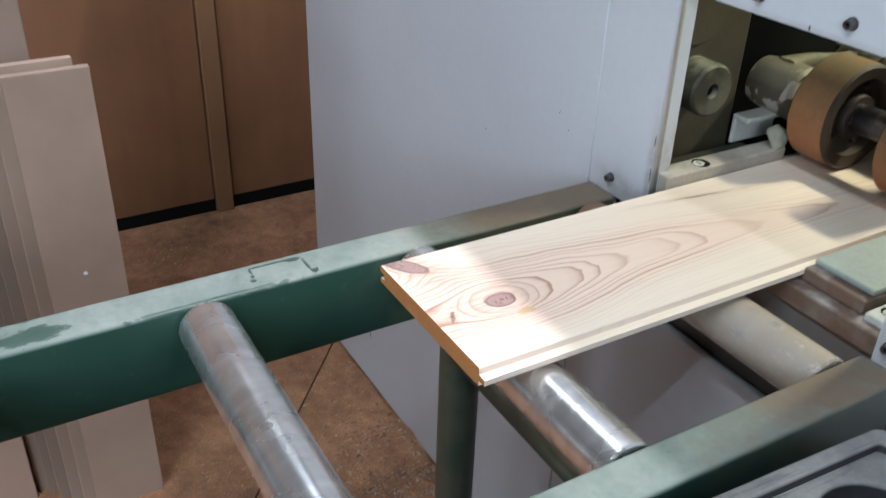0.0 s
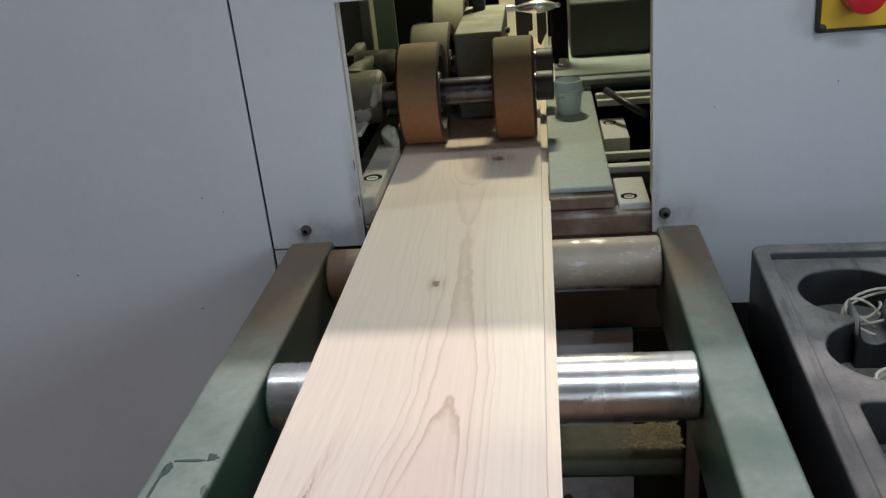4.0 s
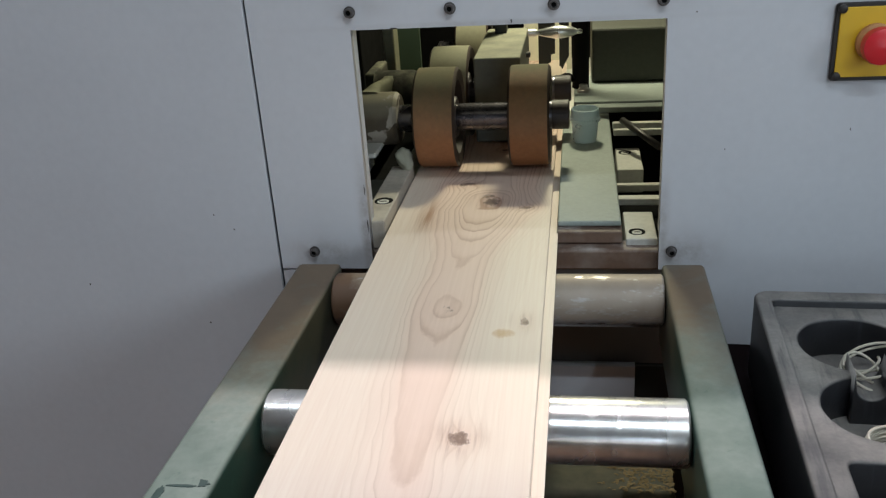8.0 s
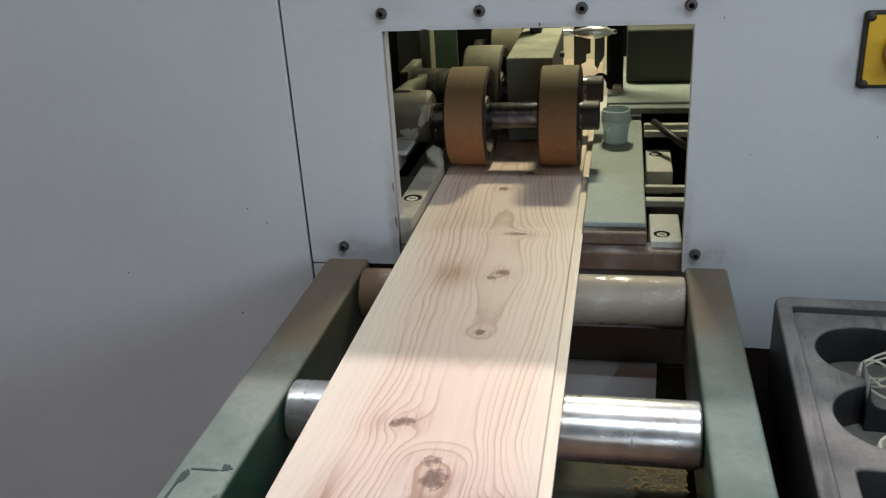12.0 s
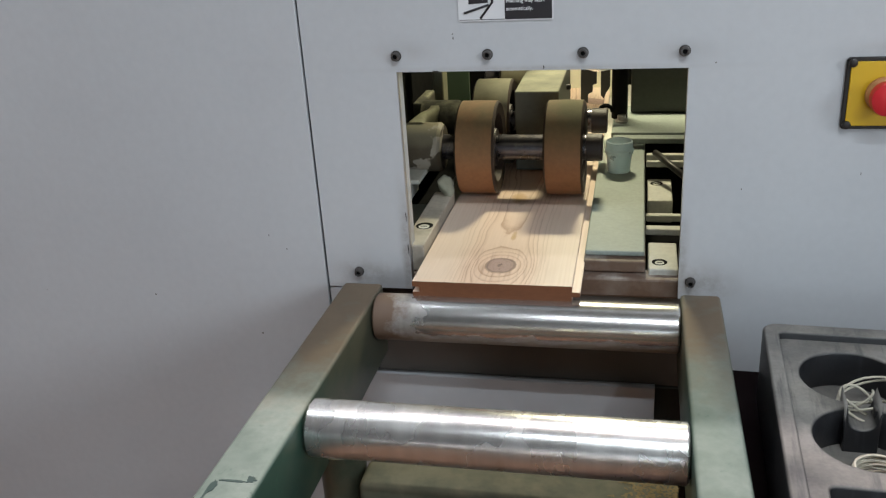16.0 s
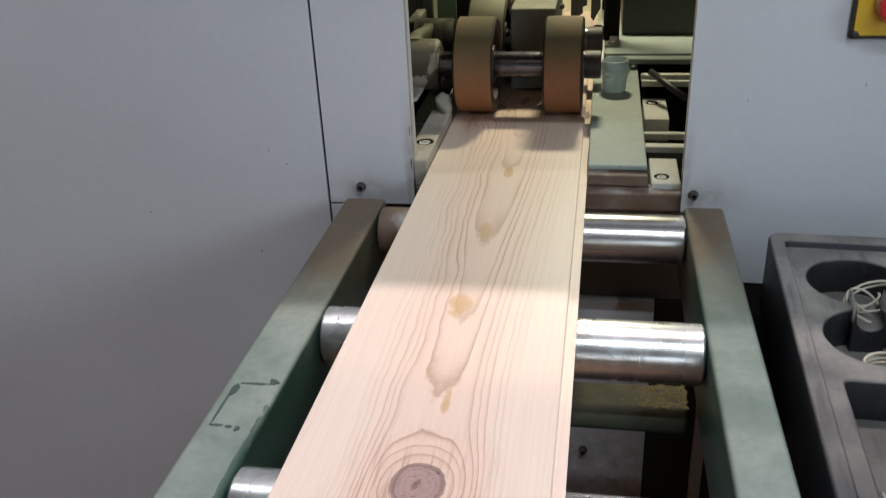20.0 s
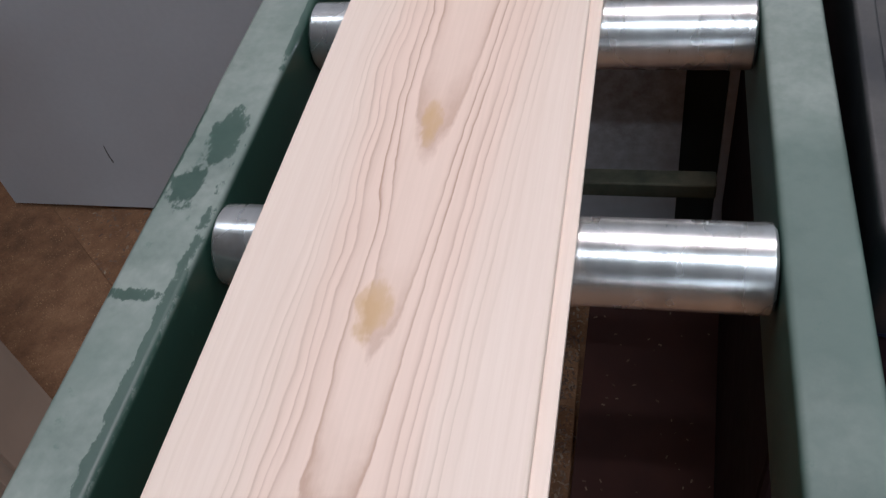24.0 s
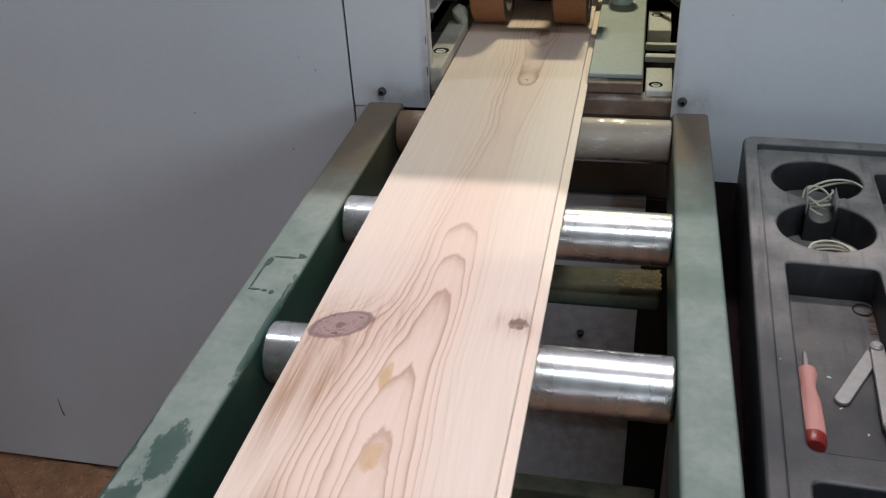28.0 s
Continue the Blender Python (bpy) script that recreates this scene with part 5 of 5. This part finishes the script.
for k in range(300):
    y = -0.53 + 0.25 * rng.random()
    s = 0.0003 + 0.0010 * rng.random() ** 2
    v = [rust.verts.new((0.1188 - 0.011 * rng.random() ** 1.5 + s * dx, y + s * dy * 1.3, s * dz * 0.35)) for dx, dy, dz in ((-1, -1, 0), (1, -0.6, 0), (0.7, 1, 0), (-0.8, 0.8, 0), (0, 0, 1.1))]
    for a, b in ((0, 1), (1, 2), (2, 3), (3, 0)):
        rust.faces.new((v[a], v[b], v[4]))
crumbs = tagged(part("rusty_crumbs", rust, plain("rusty_brown_chips", (0.11, 0.06, 0.033), 0.9, vary=0.3)), "rusty brown chips along the recess edge", "chips", kind="stuff")
crumbs.matrix_basis = in_tray(0, 0)

# ---- stacked fibreboards, wall boards and floor sheets ----


def upright_board(x, y, width, height, thick, lean, turn, material=None):
    b = tagged(part("upright_board", box(-thick, 0, -width / 2, width / 2, 0, height, 0.0015), material or FIBRE), "pale brown board standing on end in a stack", "board", "upright boards")
    b.matrix_basis = pose(x, y, 0.0, 0, lean, turn)
    return b


rng = random.Random(11)
for k in range(4):
    front = upright_board(-0.890 - 0.0225 * k, -0.598 - 0.021 * k, 0.130, 0.925 + rng.uniform(-0.008, 0.014), 0.0150, 0.0, rng.uniform(-1.6, 1.6))
    if k == 0:
        part("white_spot", turned([(0.0035, 0.0002), (0.0035, 0.0008), (0.0004, 0.001)], "x", 14, at=(0, -0.001, 0.561)), WHITE, front, "small white spot")
for k in range(5):
    upright_board(-0.987 - 0.0165 * k, -0.675 - 0.019 * k, 0.135, 1.045 + 0.018 * k + rng.uniform(-0.01, 0.01), 0.012, 0.0, rng.uniform(-1.5, 1.5))
for k in range(4):
    upright_board(-0.985 - 0.013 * k, -0.83 - 0.006 * k, 0.130, 0.72 + rng.uniform(-0.02, 0.02), 0.0115, 0.0, rng.uniform(-1, 1))

partition = thing("plywood_partition", "brown plywood partition with an upright batten", "partition", kind="structure")
for k, (y0, y1) in enumerate(((-2.46, -1.25), (-1.245, -0.055), (0.008, 1.25), (1.255, 2.46))):
    part("plywood_sheet", box(-2.075, -2.055, y0, y1, 0.045, 2.44, 0.002), PLY, partition, "stained brown plywood sheet")
# black strip paints the dark gap under the plywood
part("gap_shade_strip", box(-2.072, -2.0585, -2.46, 2.46, 0.0, 0.044), BLACK, partition, "black strip standing for the shaded gap along the floor")
part("batten", box(-2.07, -2.04, -0.052, 0.005, 0.0, 2.44, 0.004), plywood("orange_brown_batten", (0.21, 0.10, 0.045), (0.27, 0.14, 0.065)), partition, "orange-brown batten")


def floor_sheet(x, y, turn, w, l, material, name="floor_sheet", thick=0.009):
    o = part(name, plate(rounded(-w / 2, w / 2, -l / 2, l / 2, 0.012), [], 0.0, thick, 0.002), material, ground, "worn plywood sheet on the floor")
    o.matrix_basis = pose(x, y, 0.0005, 0, 0, turn)
    return o


SHEET = chips("trodden_floor_sheet", 1.65)
GREYPLY = chips("dusty_floor_sheet", 1.9)
DARKPLY = chips("dark_floor_sheet", 1.45)
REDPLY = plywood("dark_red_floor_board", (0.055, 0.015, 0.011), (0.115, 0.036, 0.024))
floor_sheet(-1.29, -0.531, -40.5, 0.95, 0.9, SHEET)
floor_sheet(-0.470, -0.62, -1.0, 0.37, 0.62, DARKPLY)
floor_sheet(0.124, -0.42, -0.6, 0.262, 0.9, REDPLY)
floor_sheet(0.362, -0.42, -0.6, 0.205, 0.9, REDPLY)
floor_sheet(-0.145, -0.62, 0.8, 0.262, 0.66, GREYPLY)

strip = bmesh.new()
path = [(-0.425, -0.618, 0.034), (-0.34, -0.611, 0.034), (-0.25, -0.611, 0.032), (-0.15, -0.620, 0.029), (-0.05, -0.630, 0.024), (0.05, -0.632, 0.019), (0.14, -0.632, 0.015), (0.20, -0.634, 0.010)]
rows = [[strip.verts.new((x, y + w * side, z)) for side, z in ((-1, 0.011), (-0.85, 0.026), (0.85, 0.026), (1, 0.011), (1, 0.0005), (-1, 0.0005))] for x, y, w in path]
for a, b in zip(rows, rows[1:]):
    for k in range(6):
        strip.faces.new((a[k], a[(k + 1) % 6], b[(k + 1) % 6], b[k]))
strip.faces.new(rows[0])
strip.faces.new(rows[-1])
bmesh.ops.translate(strip, verts=strip.verts, vec=(0, 0, 0.0105))
bmesh.ops.recalc_face_normals(strip, faces=strip.faces)
tagged(part("wood_offcut", strip, GREYPLY), "dusty bent wooden offcut lying across the floor sheets", "offcut")


def scatter(name, count, x0, x1, y0, y1, z, size, material, words_of_it, seed, bias=1.0):
    """Loose chips: small bent flakes."""
    rng = random.Random(seed)
    verts, faces = [], []
    for _ in range(count):
        x, y = x0 + (x1 - x0) * rng.random() ** bias, rng.uniform(y0, y1)
        if noise.noise(Vector((x * 5, y * 5, seed))) < -0.12 and rng.random() < 0.75:
            continue
        a, s = rng.uniform(0, 6.28), size * rng.uniform(0.4, 1.4)
        c, d = math.cos(a), math.sin(a)
        k = len(verts)
        low = z if isinstance(z, float) else z(x, y)
        if low < 0:
            continue
        for u, v, h in ((-1, -0.4, 0.0), (1, -0.4, 0.12), (1, 0.4, 0.3), (-1, 0.4, 0.1), (0, -0.45, 0.45), (0, 0.4, 0.55)):
            verts.append((x + s * (u * c - v * d), y + s * (u * d + v * c), low + s * h * rng.uniform(0.2, 1.0)))
        faces += [(k, k + 4, k + 5, k + 3), (k + 4, k + 1, k + 2, k + 5)]
    data = bpy.data.meshes.new(name)
    data.from_pydata(verts, [], faces)
    data.materials.append(material)
    return tagged(new(name, data), words_of_it, "wood chips", kind="stuff")


def flake_wood():
    n = Nodes("wood_chip_flakes", 0.8)
    g = n.tree.nodes.new("ShaderNodeNewGeometry")
    n.base(n.ramp(g.outputs["Random Per Island"], [(0.0, (0.15, 0.083, 0.056)), (0.6, (0.27, 0.16, 0.105)), (0.9, (0.36, 0.235, 0.155)), (1.0, (0.46, 0.34, 0.24))]))
    return n.mat


FLAKE = flake_wood()


def heap_height(x, y):
    """How high the drift of chips lies over the floor."""
    v, u = (y + 0.36) / 0.36, (x + 1.34) / 1.06
    past = max(0.0, min(1.0, 7 * ((x + 1.0) * 0.66 + (y + 0.186) * 0.75)))
    fade = max(0.0, min(1.0, 3 * v, 6 * u, 6 * (1 - u))) * past
    h = 0.45 + 0.8 * noise.noise(Vector((x * 7, y * 7, 4.0))) + 0.14 * noise.noise(Vector((x * 31, y * 31, 4.0))) + 0.03 * noise.noise(Vector((x * 110, y * 110, 4.0)))
    return 0.030 * (h * fade - 0.5 * (1 - fade))


def chip_heap(x0, x1, y0, y1):
    """A low drift of chips along the foot of the machine."""
    verts, faces = [], []
    nx, ny = 150, 50
    for j in range(ny + 1):
        for i in range(nx + 1):
            x, y = x0 + (x1 - x0) * i / nx, y0 + (y1 - y0) * j / ny
            verts.append((x, y, heap_height(x, y)))
    for j in range(ny):
        for i in range(nx):
            k = j * (nx + 1) + i
            faces.append((k, k + 1, k + nx + 2, k + nx + 1))
    data = bpy.data.meshes.new("chip_heap")
    data.from_pydata(verts, [], faces)
    data.materials.append(chips("reddish_chip_drift", 1.9))
    return tagged(new("chip_heap", data), "low drift of reddish wood chips along the machine's foot", "wood chips", kind="stuff")


chip_heap(-1.34, -0.28, -0.36, 0.0)
scatter("heap_chips", 2400, -1.30, -0.30, -0.34, -0.004, heap_height, 0.0046, FLAKE, "curled wood chips on the drift along the machine", 17)
scatter("floor_chips", 9000, -1.9, 0.25, -1.3, -0.02, 0.0, 0.0038, FLAKE, "loose wood chips lying on the floor", 3)
scatter("floor_chips", 7000, -0.75, -0.02, -0.62, 0.0, 0.010, 0.0036, FLAKE, "loose wood chips under the conveyor", 8)
scatter("sheet_chips", 2600, -0.275, -0.015, -0.95, -0.30, 0.0105, 0.003, FLAKE, "loose wood chips on a floor sheet", 9)
scatter("board_chips", 130, 0.0, 0.25, -0.85, -0.05, 0.0098, 0.0026, FLAKE, "loose wood chips on the dark red floor boards", 23)
scatter("crossbar_sawdust", 220, 0.088, 0.157, -0.284, -0.244, 0.7797, 0.0024, DUST, "yellow sawdust on the cross bar", 12, 0.5)
scatter("tray_crumbs", 90, 0.29, 0.60, -0.80, -0.15, 0.8525, 0.0016, WIRE, "pale crumbs of wood lying in the tray", 15)

# ---- unseen lamps overhead ----
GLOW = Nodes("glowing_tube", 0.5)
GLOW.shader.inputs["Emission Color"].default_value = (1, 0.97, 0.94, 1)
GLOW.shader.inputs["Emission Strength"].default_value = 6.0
# fixtures added round the overhead area lights
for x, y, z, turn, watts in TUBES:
    f = thing("tube_lamp", "unseen white tube lamp added under the ceiling", "lamp", group="tube lamps")
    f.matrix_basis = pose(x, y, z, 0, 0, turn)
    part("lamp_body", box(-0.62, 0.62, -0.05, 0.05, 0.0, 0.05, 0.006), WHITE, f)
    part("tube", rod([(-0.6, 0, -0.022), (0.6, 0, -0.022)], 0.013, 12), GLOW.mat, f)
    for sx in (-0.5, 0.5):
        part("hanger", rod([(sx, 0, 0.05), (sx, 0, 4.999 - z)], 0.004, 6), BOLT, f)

# ---- what moves ----


def front_1(t):
    """Where the first board's front end is."""
    keys = [(0, -0.384), (14.5, -2.465), (14.7, -2.495), (14.8, -2.522), (14.9, -2.562), (15.0, -2.612), (15.1, -2.667), (15.2, -2.732), (15.3, -2.812), (15.4, -2.897), (15.5, -2.987), (15.6, -3.08), (15.8, -3.29), (16.0, -3.53), (16.4, -4.02), (16.8, -4.45), (17.2, -4.72), (17.6, -4.80), (28, -4.80)]
    return float(np.interp(t, [k[0] for k in keys], [k[1] for k in keys]))


def front_2(t):
    keys = [(0, 2.230), (14.5, 0.1495), (17, -0.206), (22.5, -0.988), (28, -1.770)]
    return float(np.interp(t, [k[0] for k in keys], [k[1] for k in keys]))


def motions():
    steps = [k * 0.5 for k in range(29)] + [14.5 + 0.1 * k for k in range(12)] + [15.8, 16.0, 16.2, 16.4, 16.6, 16.8, 17.0, 17.2, 17.6, 18.0, 22.5, 28.0]
    walk(board_1, [(t, pose(0, front_1(t), BOARD_Z)) for t in steps])
    skew = [(0, 0), (17, 0), (20, 0.6), (22, 1), (23, 1), (25.5, 0), (28, 0)]
    rows = []
    for t in (0, 5, 10, 14.5, 15, 16, 17, 18, 19, 20, 21, 22, 22.5, 23, 24, 25, 26, 27, 28):
        k = float(np.interp(t, [a for a, b in skew], [b for a, b in skew]))
        rows.append((t, pose(-0.0055 * k * (0.26 - front_2(t)), front_2(t), BOARD_Z, 0, 0, -0.31 * k)))
    walk(board_2, rows)
    for axle in (axle_1, axle_2, axle_3):
        y = axle.location.y
        walk(axle, [(t, pose(0, y, 0.987, math.degrees((front_2(t) - front_2(0)) / 0.071) % 360)) for t in [k * 0.5 for k in range(57)]])
    # the first roller stands still under the first board, then slips round with the second
    turns = [(0, 0), (14.8, 0), (15.0, 70), (15.2, 140), (17, 160), (20, 190), (23, 215), (25, 265), (26, 290), (27, 335), (28, 360)]
    walk(rollers[0], [(t, pose(-0.0225, ROLLER_Y[0], ROLLER_Z, a)) for t, a in turns])
    for k in range(1, 9):
        y, angle, rows = ROLLER_Y[k], 0.0, [(0.0, 0.0)]
        for j in range(1, 841):
            t, u = j / 30, (j - 1) / 30
            move = 0.0
            if front_1(t) < y < front_1(t) + LONG:
                move = front_1(u) - front_1(t)
            elif front_2(t) < y:
                move = front_2(u) - front_2(t)
            angle += math.degrees(move / ROLLER_R)
            if angle - rows[-1][1] > 45 or t - rows[-1][0] > 0.99 or j == 840:
                rows.append((t, angle))
        walk(rollers[k], [(t, pose(-0.0225, y, ROLLER_Z, a % 360)) for t, a in rows])


motions()
